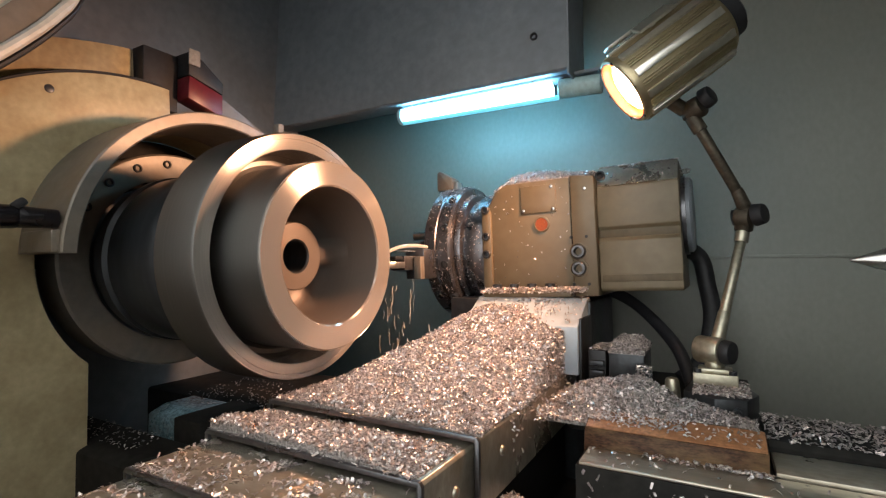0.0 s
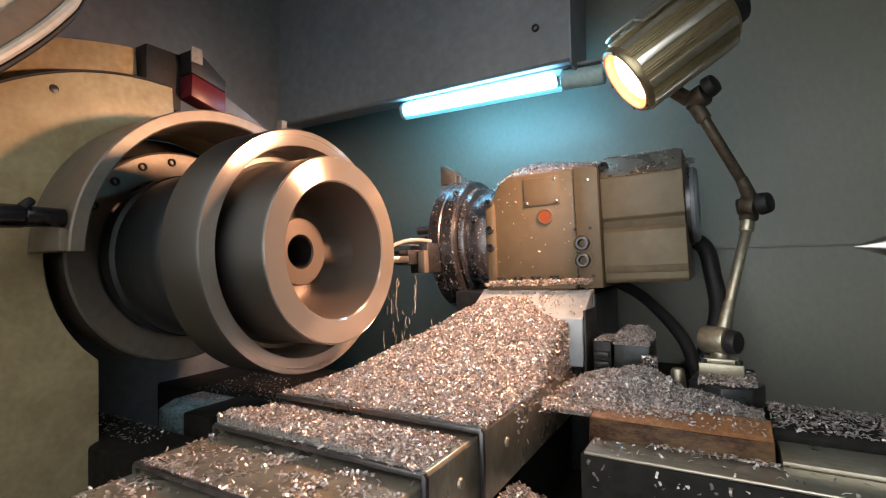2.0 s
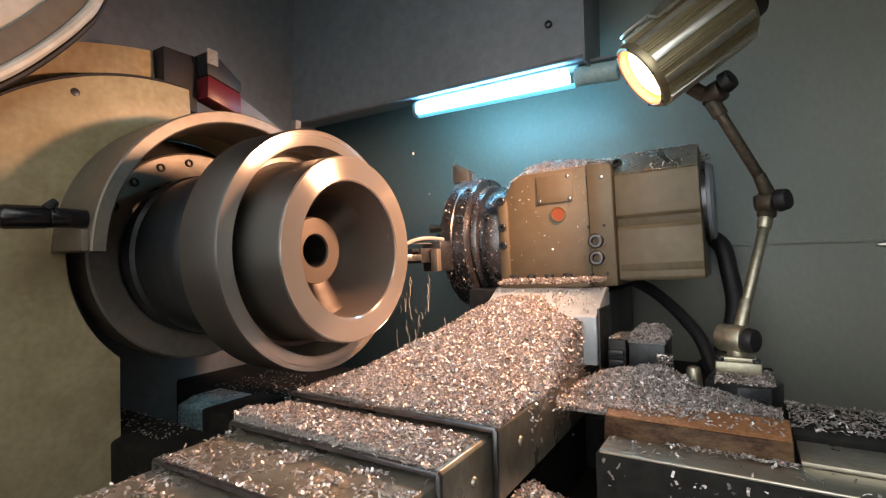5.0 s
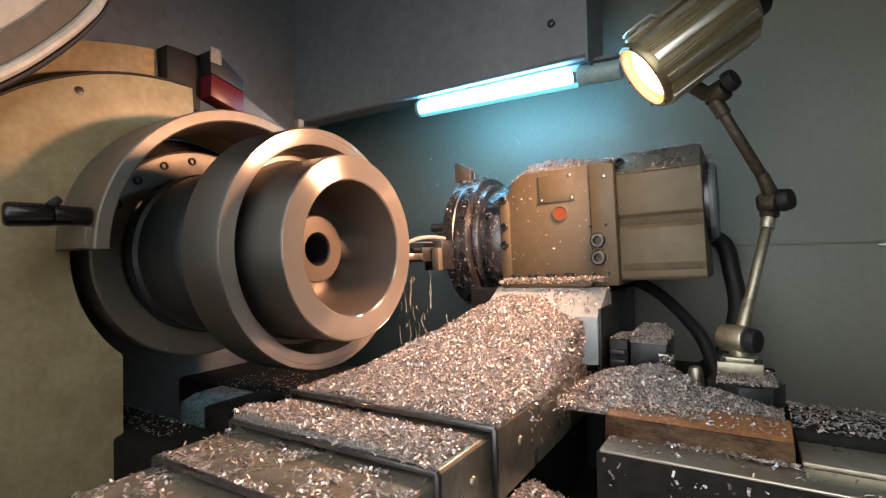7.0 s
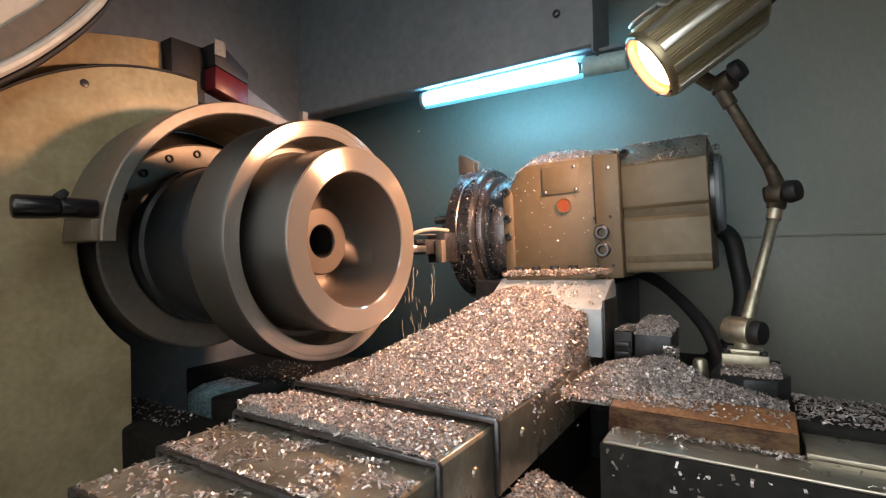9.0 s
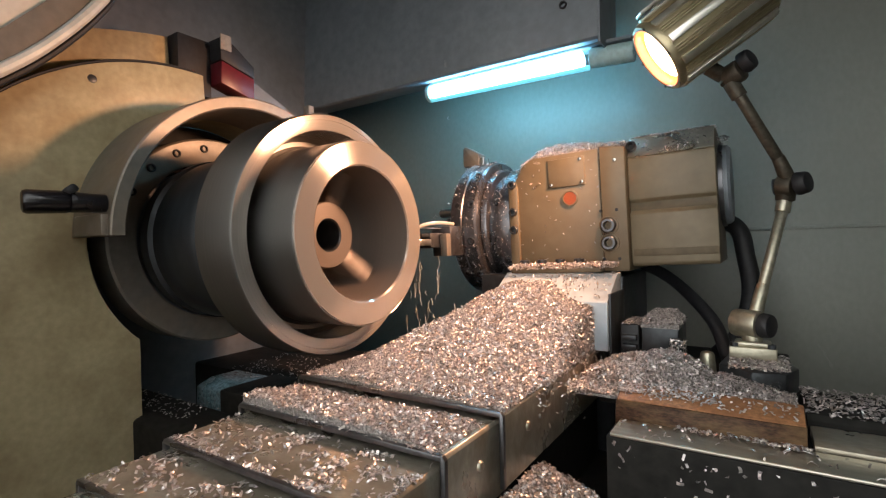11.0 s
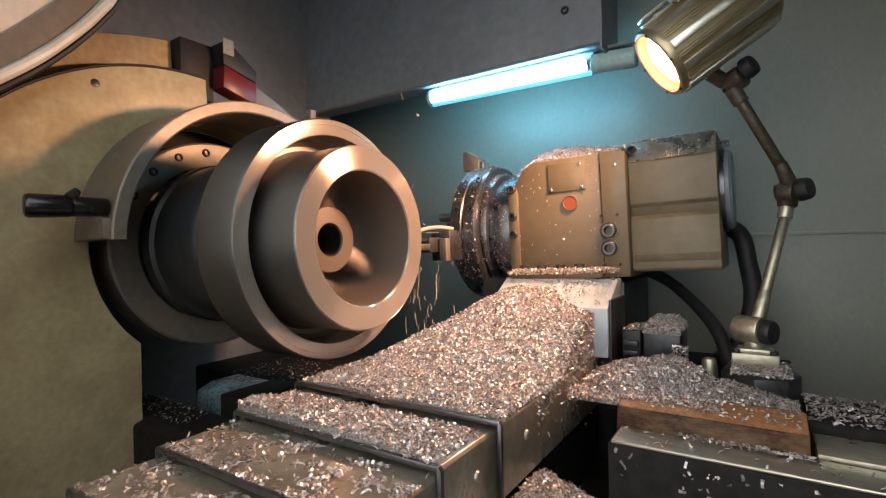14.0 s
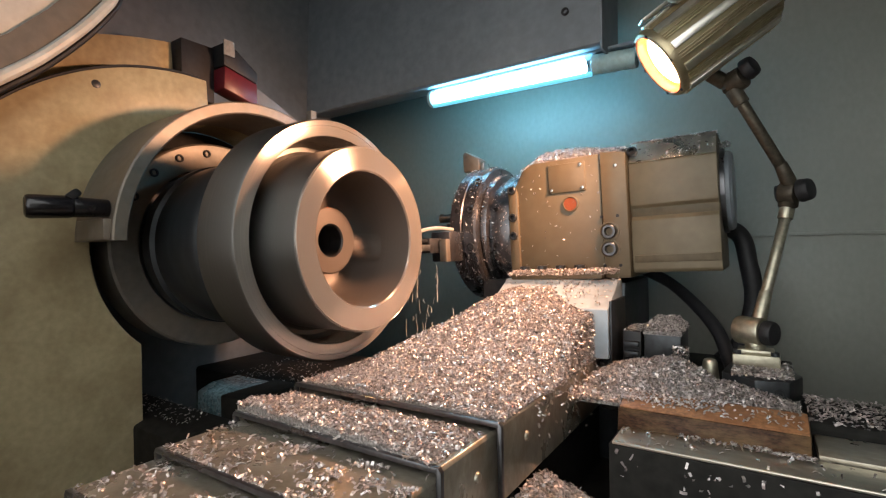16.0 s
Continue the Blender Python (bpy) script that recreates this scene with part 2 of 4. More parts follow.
def rod(p0, p1, r0, r1=None, seg=24, bev=0.001):
    p0, p1 = Vector(p0), Vector(p1)
    r1 = r0 if r1 is None else r1
    bm = bmesh.new()
    d = p1 - p0
    m = Matrix.Translation((p0 + p1) / 2) @ d.to_track_quat("Z", "Y").to_matrix().to_4x4()
    bmesh.ops.create_cone(bm, cap_ends=True, segments=seg, radius1=r0, radius2=r1, depth=d.length, matrix=m)
    if bev:
        rim = [e for e in bm.edges if any(len(f.verts) > 4 for f in e.link_faces)]
        bmesh.ops.bevel(bm, geom=rim, offset=bev, segments=2, affect="EDGES", profile=0.5)
    return bm


def pipe(points, r, seg=12):
    """A bent hose or bar through points."""
    cu = [Vector(p) for p in points]
    dense = []
    for i in range(len(cu) - 1):
        a, b, c, d = cu[max(i - 1, 0)], cu[i], cu[i + 1], cu[min(i + 2, len(cu) - 1)]
        for k in range(8):
            t = k / 8
            dense.append(0.5 * ((2 * b) + (c - a) * t + (2 * a - 5 * b + 4 * c - d) * t * t + (3 * b - a - 3 * c + d) * t ** 3))
    dense.append(cu[-1])
    bm = bmesh.new()
    rings = []
    for i, p in enumerate(dense):
        w = (dense[min(i + 1, len(dense) - 1)] - dense[max(i - 1, 0)]).normalized()
        u = w.cross(Vector((0.31, 0.17, 0.93))).normalized()
        v = w.cross(u)
        rings.append([bm.verts.new(p + r * (math.cos(a) * u + math.sin(a) * v)) for a in [2 * math.pi * k / seg for k in range(seg)]])
    for p, q in zip(rings, rings[1:]):
        for k in range(seg):
            bm.faces.new((p[k], p[(k + 1) % seg], q[(k + 1) % seg], q[k]))
    bm.faces.new(rings[0])
    bm.faces.new(rings[-1][::-1])
    return bm


def merge(a, *others):
    for b in others:
        me = bpy.data.meshes.new("tmp")
        b.to_mesh(me)
        b.free()
        a.from_mesh(me)
        bpy.data.meshes.remove(me)
    return a


def socket_screw(name, p, way, r, parent, mat=DARK, label=""):
    """A cap screw with a hexagonal socket, its head standing out along way."""
    way = Vector(way).normalized()
    p = Vector(p)
    q = way.to_track_quat("Z", "Y").to_matrix().to_4x4()
    bm = bmesh.new()
    hexa = [(0.52 * r * math.cos(k * math.pi / 3), 0.52 * r * math.sin(k * math.pi / 3)) for k in range(6)]
    prof = [(r, -0.4 * r), (r, 0.5 * r), (0.88 * r, 0.62 * r), (0.60 * r, 0.62 * r)]
    rings = [[bm.verts.new((a * math.cos(t), a * math.sin(t), z)) for t in [2 * math.pi * k / 18 for k in range(18)]] for a, z in prof]
    for u, v in zip(rings, rings[1:]):
        for k in range(18):
            bm.faces.new((u[k], u[(k + 1) % 18], v[(k + 1) % 18], v[k]))
    floor_ring = [bm.verts.new((0.5 * r * math.cos(t), 0.5 * r * math.sin(t), -0.1 * r)) for t in [2 * math.pi * k / 18 for k in range(18)]]
    for k in range(18):
        bm.faces.new((rings[-1][k], rings[-1][(k + 1) % 18], floor_ring[(k + 1) % 18], floor_ring[k]))
    bm.faces.new(floor_ring)
    bm.transform(Matrix.Translation(p) @ q)
    return part(name, bm, mat, parent, label)


def chips(places, seed, size=0.0055, flat=0.5):
    """Short curled flakes of cut steel, one closed bent strip each, at (place, normal)."""
    rng = np.random.default_rng(seed)
    verts, faces = [], []
    for p, nrm in places:
        n = Vector(nrm) + Vector(rng.normal(0, flat, 3))
        q = n.normalized().to_track_quat("Z", "Y").to_matrix()
        spin = Matrix.Rotation(rng.uniform(0, 6.28), 3, "Z")
        m = q @ spin
        ln, wd = size * rng.uniform(0.45, 1.25), size * rng.uniform(0.25, 0.5)
        curl, th = rng.uniform(0.2, 1.5), size * 0.05
        base = len(verts)
        off = Vector(p) + Vector(nrm) * (size * rng.uniform(0.05, 0.45))
        for k in (-1, 0, 1):
            a = k * curl * 0.5
            rad = ln / max(curl, 0.2)
            x, z = rad * math.sin(a), rad * (math.cos(a) - 1)
            tw = k * 0.15 * wd
            for yy, zz in ((-wd / 2, 0), (wd / 2, tw), (wd / 2, tw + th), (-wd / 2, th)):
                verts.append(tuple(off + m @ Vector((x, yy, z + zz))))
        for s in (0, 4):
            for k in range(4):
                faces.append((base + s + k, base + s + (k + 1) % 4, base + s + 4 + (k + 1) % 4, base + s + 4 + k))
        faces.append((base + 3, base + 2, base + 1, base))
        faces.append((base + 8, base + 9, base + 10, base + 11))
    return verts, faces


def swarf(name, places, seed, label, at=(0, 0, 0), size=0.0055, flat=0.5, parent=None):
    v, f = chips(places, seed, size, flat)
    o = Vector(at)
    me = bpy.data.meshes.new(name)
    me.from_pydata([tuple(Vector(p) - o) for p in v], [], f)
    me.materials.append(SWARF)
    ob = new(name, me)
    if parent:
        ob.parent = parent
        return tagged(ob, label, kind="stuff")
    ob.location = o
    ORIGIN[ob] = o
    return tagged(ob, label, "metal chips", kind="stuff")


def smooth(a, b, x):
    t = min(1, max(0, (x - a) / (b - a)))
    return t * t * (3 - 2 * t)


def heap(name, x0, x1, y0, y1, height, count, seed, label, at, step=0.006, size=0.0055):
    """A heap of chips: a packed core under a height field, and loose chips over it."""
    bm = bmesh.new()
    nx, ny = max(2, int((x1 - x0) / step)), max(2, int((y1 - y0) / step))
    g = [[bm.verts.new((x0 + (x1 - x0) * i / nx, y0 + (y1 - y0) * j / ny,
                        height(x0 + (x1 - x0) * i / nx, y0 + (y1 - y0) * j / ny))) for j in range(ny + 1)] for i in range(nx + 1)]
    low = min(v.co.z for r in g for v in r) - 0.004
    for i in range(nx):
        for j in range(ny):
            bm.faces.new((g[i][j], g[i + 1][j], g[i + 1][j + 1], g[i][j + 1]))
    rim = [g[i][0] for i in range(nx + 1)] + [g[nx][j] for j in range(1, ny + 1)] + [g[i][ny] for i in range(nx - 1, -1, -1)] + [g[0][j] for j in range(ny - 1, 0, -1)]
    under = [bm.verts.new((v.co.x, v.co.y, low)) for v in rim]
    for k in range(len(rim)):
        bm.faces.new((rim[k], under[k], under[(k + 1) % len(rim)], rim[(k + 1) % len(rim)]))
    bm.faces.new(under[::-1])
    ob = solid(name, bm, SWARF_BED, label, "metal chips", at, kind="stuff")
    rng = np.random.default_rng(seed)
    places, e = [], 0.003
    for _ in range(count):
        x, y = rng.uniform(x0, x1), rng.uniform(y0, y1)
        z = height(x, y)
        nrm = Vector((height(x - e, y) - height(x + e, y), height(x, y - e) - height(x, y + e), 2 * e)).normalized()
        for _ in range(1 + int(rng.uniform() + 1 / max(nrm.z, 0.15) - 1)):
            places.append(((x + rng.normal(0, 0.001), y + rng.normal(0, 0.001), z + rng.normal(0, 0.0008)), tuple(nrm)))
    swarf("loose_chips", places, seed + 1, "bright loose steel chips lying on the heap", at, size, 0.75, ob)
    return ob

# ---------------------------------------------------------------- enclosure
def enclosure():
    solid("wall_back", box(-1.2, 1.6, 0.60, 0.63, 0.3, 1.9, 0), WALL, "grey-green painted sheet metal wall of the machine enclosure", "wall", kind="structure")
    solid("wall_left", box(-1.23, -1.2, -1.4, 0.63, 0.3, 1.9, 0), WALL, "grey-green painted sheet metal end wall", "wall", kind="structure")
    solid("wall_right", box(1.6, 1.63, -1.4, 0.63, 0.3, 1.9, 0), WALL, "grey-green painted sheet metal end wall", "wall", kind="structure")
    solid("floor", box(-1.23, 1.63, -1.4, 0.63, 0.27, 0.30, 0), BED, "black oily sheet metal tray under the machine", "floor", kind="structure")
    # Sheets added behind the camera to block and shape the outside light.
    solid("front_blocker", box(-1.23, -0.02, -0.57, -0.545, 0.3, 1.9, 0), WALL, "unseen sheet added to shade the headstock side", "door", kind="structure")
    solid("front_blocker", box(0.72, 1.60, -0.68, -0.65, 0.3, 1.60, 0), WALL, "unseen front sheet added to keep light out of the bore", "wall", kind="structure")
    solid("front_blocker", box(-0.30, 0.715, -0.68, -0.65, 0.3, 0.72, 0), WALL, "unseen low front sheet added to shade the lower parts", "wall", kind="structure")
    # Roof sheets added above the view; their edges set where skylight falls.
    solid("ceiling", box(-1.23, 0.215, -0.545, 0.63, 1.90, 1.93, 0), HOOD, "dark grey roof sheet added to shade the headstock", "ceiling", kind="structure")
    solid("ceiling", box(0.22, 1.63, -0.40, 0.63, 1.57, 1.60, 0), HOOD, "lower dark grey roof sheet added to shade the upper wall", "ceiling", kind="structure")
    solid("added_roof_step", box(0.2165, 0.2195, -0.545, 0.63, 1.57, 1.93, 0), HOOD, "dark grey upright sheet closing the step between the added roof sheets", "panel", kind="structure")
    solid("trim", box(-1.2, 1.6, 0.596, 0.60, 0.995, 1.001, 0.001), WALL, "folded seam along the enclosure wall", "seam", kind="structure")
    # Large dark slab added out of view to stop world light from below.
    solid("floor", box(-4.0, 4.0, -5.0, 3.0, -0.05, 0.0, 0), BED, "unseen dark floor added to cut the light from below", "floor", kind="structure")
    solid("trim", box(-1.23, 1.63, -0.70, 0.63, 0.002, 0.268, 0.004), HOOD, "dark grey plinth under the machine", "plinth", kind="structure")
    hood = thing("hood_panel", -0.2, 0.40, 1.335, "dark grey sheet metal hood panel over the tube light", "panel")
    part("sheet", prism([(0.362, 1.335), (0.368, 1.331), (0.45, 1.345), (0.45, 1.352), (0.372, 1.342), (0.40, 1.90), (0.392, 1.90)], -1.2, 0.212, "x", 0.001), HOOD, hood)
    part("end_flange", box(0.212, 0.216, 0.358, 0.47, 1.322, 1.90, 0.001), HOOD, hood, "folded dark end flange")
    socket_screw("bolt", (0.150, 0.366, 1.405), (0, -1, 0), 0.007, hood, RUBBER)


enclosure()


# ---------------------------------------------------------------- headstock
def arc(cy, cz, r, a0, a1, n):
    return [(cy + r * math.cos(radians(a0 + (a1 - a0) * i / n)), cz + r * math.sin(radians(a0 + (a1 - a0) * i / n))) for i in range(n + 1)]


def headstock():
    hs = thing("headstock", -0.36, -0.05, 0.30, "cream painted cast iron lathe headstock with oil stains", "lathe headstock")
    rim = arc(-0.052, 0.928, 0.343, 86, 205, 40)
    nose = arc(0, 1.0, 0.200, 227, 97, 44)
    part("front_plate", prism(rim + [(-0.36, 0.30), (-0.137, 0.30)] + nose + [(-0.026, 1.228)], -0.40, -0.325, "x", 0.001), CREAM, hs)
    part("side_plate", prism([(-0.0245, 1.228), (0.05, 1.245), (0.16, 1.225)] + arc(0, 1.0, 0.222, 40, -10, 12) + arc(0, 1.0, 0.200, -10, 97, 36), -0.40, -0.326, "x", 0), CREAM, hs)
    # Black material here paints the shade of the gap under the guard.
    part("recess", turn_x([(-0.41, 0.12), (-0.398, 0.12), (-0.398, 0.1985), (-0.41, 0.1985)], seg=60, a0=-5, a1=185), BED, hs, "recess behind the guard, the guard's shade put into its black")
    back = arc(0.032, 0.636, 0.701, 98, 128, 24)
    part("upper_casting", prism(back + [(-0.60, 0.9), (-0.60, 0.5), (-0.2, 0.5), (-0.2, 1.20), (-0.061, 1.24)], -0.52, -0.36, "x", 0.002), CREAM_EDGE, hs, "darker stained cream upper casting")
    part("rear_housing", box(-1.19, -0.53, -0.5, 0.45, 0.30, 1.88, 0.01), HOOD, hs)
    part("seal_strip", pipe([(-0.326, y, z) for y, z in arc(-0.052, 0.928, 0.3445, 88, 200, 24)], 0.0022, 8), RUBBER, hs, "black rubber sealing strip")
    part("nose_plate", turn_x([(-0.40, 0.13), (-0.342, 0.13), (-0.340, 0.133), (-0.340, 0.168), (-0.343, 0.171), (-0.40, 0.171)], seg=96), GUARD, hs, "pale steel nose plate with a ring of bolts")
    for k in range(10):
        a = radians(18 * k + 8)
        socket_screw("bolt", (-0.341, 0.154 * math.cos(a), 1 + 0.154 * math.sin(a)), (1, 0, 0), 0.0065, hs, RUBBER)
    for y, z in ((-0.188, 1.222), (-0.30, 1.12), (-0.10, 1.265)):
        if z < 1.25 and y > -0.25:
            part("plug", rod((-0.328, y, z), (-0.3245, y, z), 0.006), DARK, hs, "dark oil plug")
    lip = pipe([(-0.322, y, z) for y, z in arc(0.08, 1.0, 0.245, 45, 100, 14)], 0.006, 8)
    part("ledge", lip, CREAM_EDGE, hs)


headstock()


def chuck_guard():
    g = thing("chuck_guard", -0.27, 0.0, 1.21, "half-round brushed steel chuck guard over the spindle nose", "chuck guard")
    part("shell", turn_x([(-0.325, 0.199), (-0.217, 0.199), (-0.215, 0.201), (-0.215, 0.215), (-0.217, 0.217), (-0.325, 0.217)], seg=72, a0=2, a1=179), GUARD, g)
    part("knob", merge(rod((-0.232, -0.214, 1.043), (-0.236, -0.250, 1.043), 0.011, 0.0125), rod((-0.236, -0.248, 1.043), (-0.246, -0.292, 1.042), 0.013, 0.014, bev=0.005)), BLACK_GLOSS, g, "glossy black plastic clamping handle")
    part("stud", rod((-0.235, -0.246, 1.053), (-0.237, -0.252, 1.060), 0.009, bev=0.003), RUBBER, g)
    part("clamp", box(-0.30, -0.222, -0.224, -0.214, 1.004, 1.030, 0.002), GUARD, g)


chuck_guard()


def limit_switch():
    s = thing("limit_switch", -0.32, 0.0, 1.25, "black and red safety switch beside the chuck guard", "switch")
    part("housing", box(-0.37, -0.338, -0.062, -0.006, 1.240, 1.335, 0.002), RUBBER, s)
    part("switch_body", prism([(-0.006, 1.262), (0.058, 1.245), (0.058, 1.284), (-0.004, 1.300)], -0.345, -0.310, "x", 0.002), RED, s, "dusty red switch body")
    part("cap", prism([(-0.004, 1.302), (0.060, 1.286), (0.060, 1.306), (0.02, 1.334), (-0.004, 1.340)], -0.350, -0.312, "x", 0.002), RUBBER, s)
    part("tag", box(-0.311, -0.308, -0.006, 0.014, 1.318, 1.344, 0.001), TAG, s, "small grey riveted tag")
    part("bracket", prism([(0.04, 1.240), (0.18, 1.222), (0.19, 1.235), (0.075, 1.285), (0.06, 1.285)], -0.35, -0.330, "x", 0.001), HOOD, s)
    part("nub", box(-0.31, -0.295, 0.168, 0.182, 1.240, 1.262, 0.002), TAG, s)


limit_switch()


def door_edge():
    d = thing("hood_door", -0.29, -0.30, 1.2, "white painted curved hood edge with a rolled rim", "machine hood")
    curve = [(-0.42, 1.095), (-0.34, 1.148), (-0.301, 1.181), (-0.262, 1.217), (-0.226, 1.258), (-0.200, 1.293), (-0.180, 1.327), (-0.165, 1.38), (-0.155, 1.48)]
    part("panel", prism(curve + [(-0.155, 1.80), (-0.85, 1.80), (-0.85, 1.095)], -0.292, -0.280, "x", 0.002), WHITE, d)
    part("rim", pipe([(-0.276, y - 0.004, z + 0.004) for y, z in curve], 0.007, 10), WHITE, d)
    band = [(y, z) for y, z in curve] + [(y - 0.030, z + 0.026) for y, z in reversed(curve)]
    part("edge_band", prism(band, -0.279, -0.276, "x", 0), GUARD, d, "scuffed grey edge band")
    part("seal", pipe([(-0.284, y + 0.003, z - 0.003) for y, z in curve], 0.004, 8), RUBBER, d, "black rubber edge seal")


door_edge()


# ---------------------------------------------------------------- chuck and workpiece
def workpiece():
    w = thing("workpiece", 0, 0, 1.0, "freshly turned steel flange wheel with a deep bore", "workpiece")
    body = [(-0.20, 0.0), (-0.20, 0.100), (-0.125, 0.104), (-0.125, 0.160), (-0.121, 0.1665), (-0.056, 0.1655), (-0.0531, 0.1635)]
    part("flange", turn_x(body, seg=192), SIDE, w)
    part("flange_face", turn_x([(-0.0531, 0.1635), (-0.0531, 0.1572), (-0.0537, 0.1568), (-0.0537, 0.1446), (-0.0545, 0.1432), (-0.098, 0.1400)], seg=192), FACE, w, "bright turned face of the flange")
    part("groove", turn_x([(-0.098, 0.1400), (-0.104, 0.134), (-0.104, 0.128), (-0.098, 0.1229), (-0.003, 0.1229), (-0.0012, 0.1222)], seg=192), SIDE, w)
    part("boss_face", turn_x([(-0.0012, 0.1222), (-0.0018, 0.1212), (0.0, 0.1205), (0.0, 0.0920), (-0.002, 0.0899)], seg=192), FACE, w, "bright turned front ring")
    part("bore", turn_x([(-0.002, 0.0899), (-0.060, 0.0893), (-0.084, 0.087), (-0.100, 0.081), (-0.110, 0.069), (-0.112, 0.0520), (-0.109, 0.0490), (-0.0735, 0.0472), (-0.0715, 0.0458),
                                (-0.0713, 0.0240)], seg=160), BORE, w, "smooth bored recess with a raised hub, its shade put into the colour")
    for k in range(3):
        rib = prism([(0.042, -0.114), (0.042, -0.0735), (0.060, -0.0690), (0.078, -0.0630), (0.0895, -0.054), (0.0895, -0.114)], -0.0125, 0.0125, "z", 0.003)
        for v in rib.verts:
            r, x, off = v.co
            v.co = (x, r, off * (1.0 + 0.25 * (x < -0.09)))
        bmesh.ops.rotate(rib, verts=rib.verts, cent=(0, 0, 0), matrix=Matrix.Rotation(radians(120 * k), 3, "X"))
        bmesh.ops.translate(rib, verts=rib.verts, vec=(0, 0, 1))
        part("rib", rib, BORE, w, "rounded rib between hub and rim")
    # Hole given a black material, so its depth reads as shade.
    part("center_hole", turn_x([(-0.0713, 0.0240), (-0.0735, 0.0219), (-0.19, 0.0219), (-0.19, 0.0)], seg=64), DARK, w, "centre hole with its shade put into a black colour")
    return w


def chuck():
    c = thing("chuck", -0.28, 0, 1.0, "dark oily steel chuck body on the spindle nose", "chuck")
    part("body", turn_x([(-0.339, 0.0), (-0.339, 0.127), (-0.320, 0.130), (-0.310, 0.130), (-0.307, 0.124), (-0.300, 0.124), (-0.297, 0.128), (-0.215, 0.128), (-0.205, 0.122), (-0.19, 0.108), (-0.18, 0.0)], seg=96), DARK, c)
    for k in range(3):
        a = 120 * k + 40
        jaw = prism([(0.045, -0.022), (0.112, -0.022), (0.116, 0), (0.112, 0.022), (0.045, 0.022)], -0.205, -0.150, "x", 0.002)
        bmesh.ops.rotate(jaw, verts=jaw.verts, cent=(0, 0, 0), matrix=Matrix.Rotation(radians(a), 3, "X"))
        bmesh.ops.translate(jaw, verts=jaw.verts, vec=(0, 0, 1))
        part("jaw", jaw, DARK, c)
    return c


WORK = workpiece()
CHUCK = chuck()


# ---------------------------------------------------------------- bed, ways and carriage
def bed():
    b = thing("bed", -0.2, 0.1, 0.30, "black oily cast iron lathe bed with ground ways", "lathe bed")
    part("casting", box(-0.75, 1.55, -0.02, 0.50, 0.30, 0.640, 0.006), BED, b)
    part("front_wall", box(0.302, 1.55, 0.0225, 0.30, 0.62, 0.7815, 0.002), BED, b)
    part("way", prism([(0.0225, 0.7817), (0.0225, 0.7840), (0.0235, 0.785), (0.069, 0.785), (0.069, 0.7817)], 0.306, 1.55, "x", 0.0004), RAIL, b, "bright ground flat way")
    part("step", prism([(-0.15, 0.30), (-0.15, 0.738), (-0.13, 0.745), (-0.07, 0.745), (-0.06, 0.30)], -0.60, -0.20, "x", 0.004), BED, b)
    part("inner_way", prism([(-0.035, 0.60), (-0.030, 0.752), (-0.005, 0.762), (0.05, 0.762), (0.05, 0.60)], -0.37, -0.264, "x", 0.004), FILM, b, "wet casting with a film of coolant, tube light put into its blue")
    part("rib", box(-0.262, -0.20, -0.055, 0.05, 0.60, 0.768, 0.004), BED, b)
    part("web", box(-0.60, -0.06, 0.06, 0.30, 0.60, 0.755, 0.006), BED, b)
    part("rear_way", prism([(0.13, 0.76), (0.13, 0.795), (0.135, 0.800), (0.22, 0.800), (0.24, 0.78), (0.24, 0.76)], 0.476, 1.55, "x", 0.001), BED, b)
    part("way_strip", prism([(0.072, 0.7817), (0.072, 0.789), (0.082, 0.791), (0.126, 0.791), (0.126, 0.7817)], 0.478, 1.55, "x", 0.001), COVER, b, "worn grey strip beside the way")
    return b


bed()


def carriage():
    c = thing("carriage", 0.38, 0.2, 0.77, "rust stained carriage wing on the bed ways", "lathe carriage")
    part("wiper_block", prism([(0.069, 0.7735), (0.069, 0.785), (0.073, 0.804), (0.104, 0.8145), (0.15, 0.804), (0.15, 0.7735)], 0.300, 0.473, "x", 0.0015), RUST, c, "dark brown stained wiper block")
    part("wiper_strip", prism([(0.0735, 0.8055), (0.105, 0.8162), (0.106, 0.8132), (0.075, 0.8025)], 0.302, 0.472, "x", 0.0005), RUST_LIT, c, "rusty top strip with the lamp's orange light put into its colour")
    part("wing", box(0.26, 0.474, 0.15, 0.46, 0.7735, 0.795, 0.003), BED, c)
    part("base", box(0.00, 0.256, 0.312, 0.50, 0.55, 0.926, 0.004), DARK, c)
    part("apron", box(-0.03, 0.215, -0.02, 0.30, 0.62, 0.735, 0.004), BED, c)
    return c


carriage()


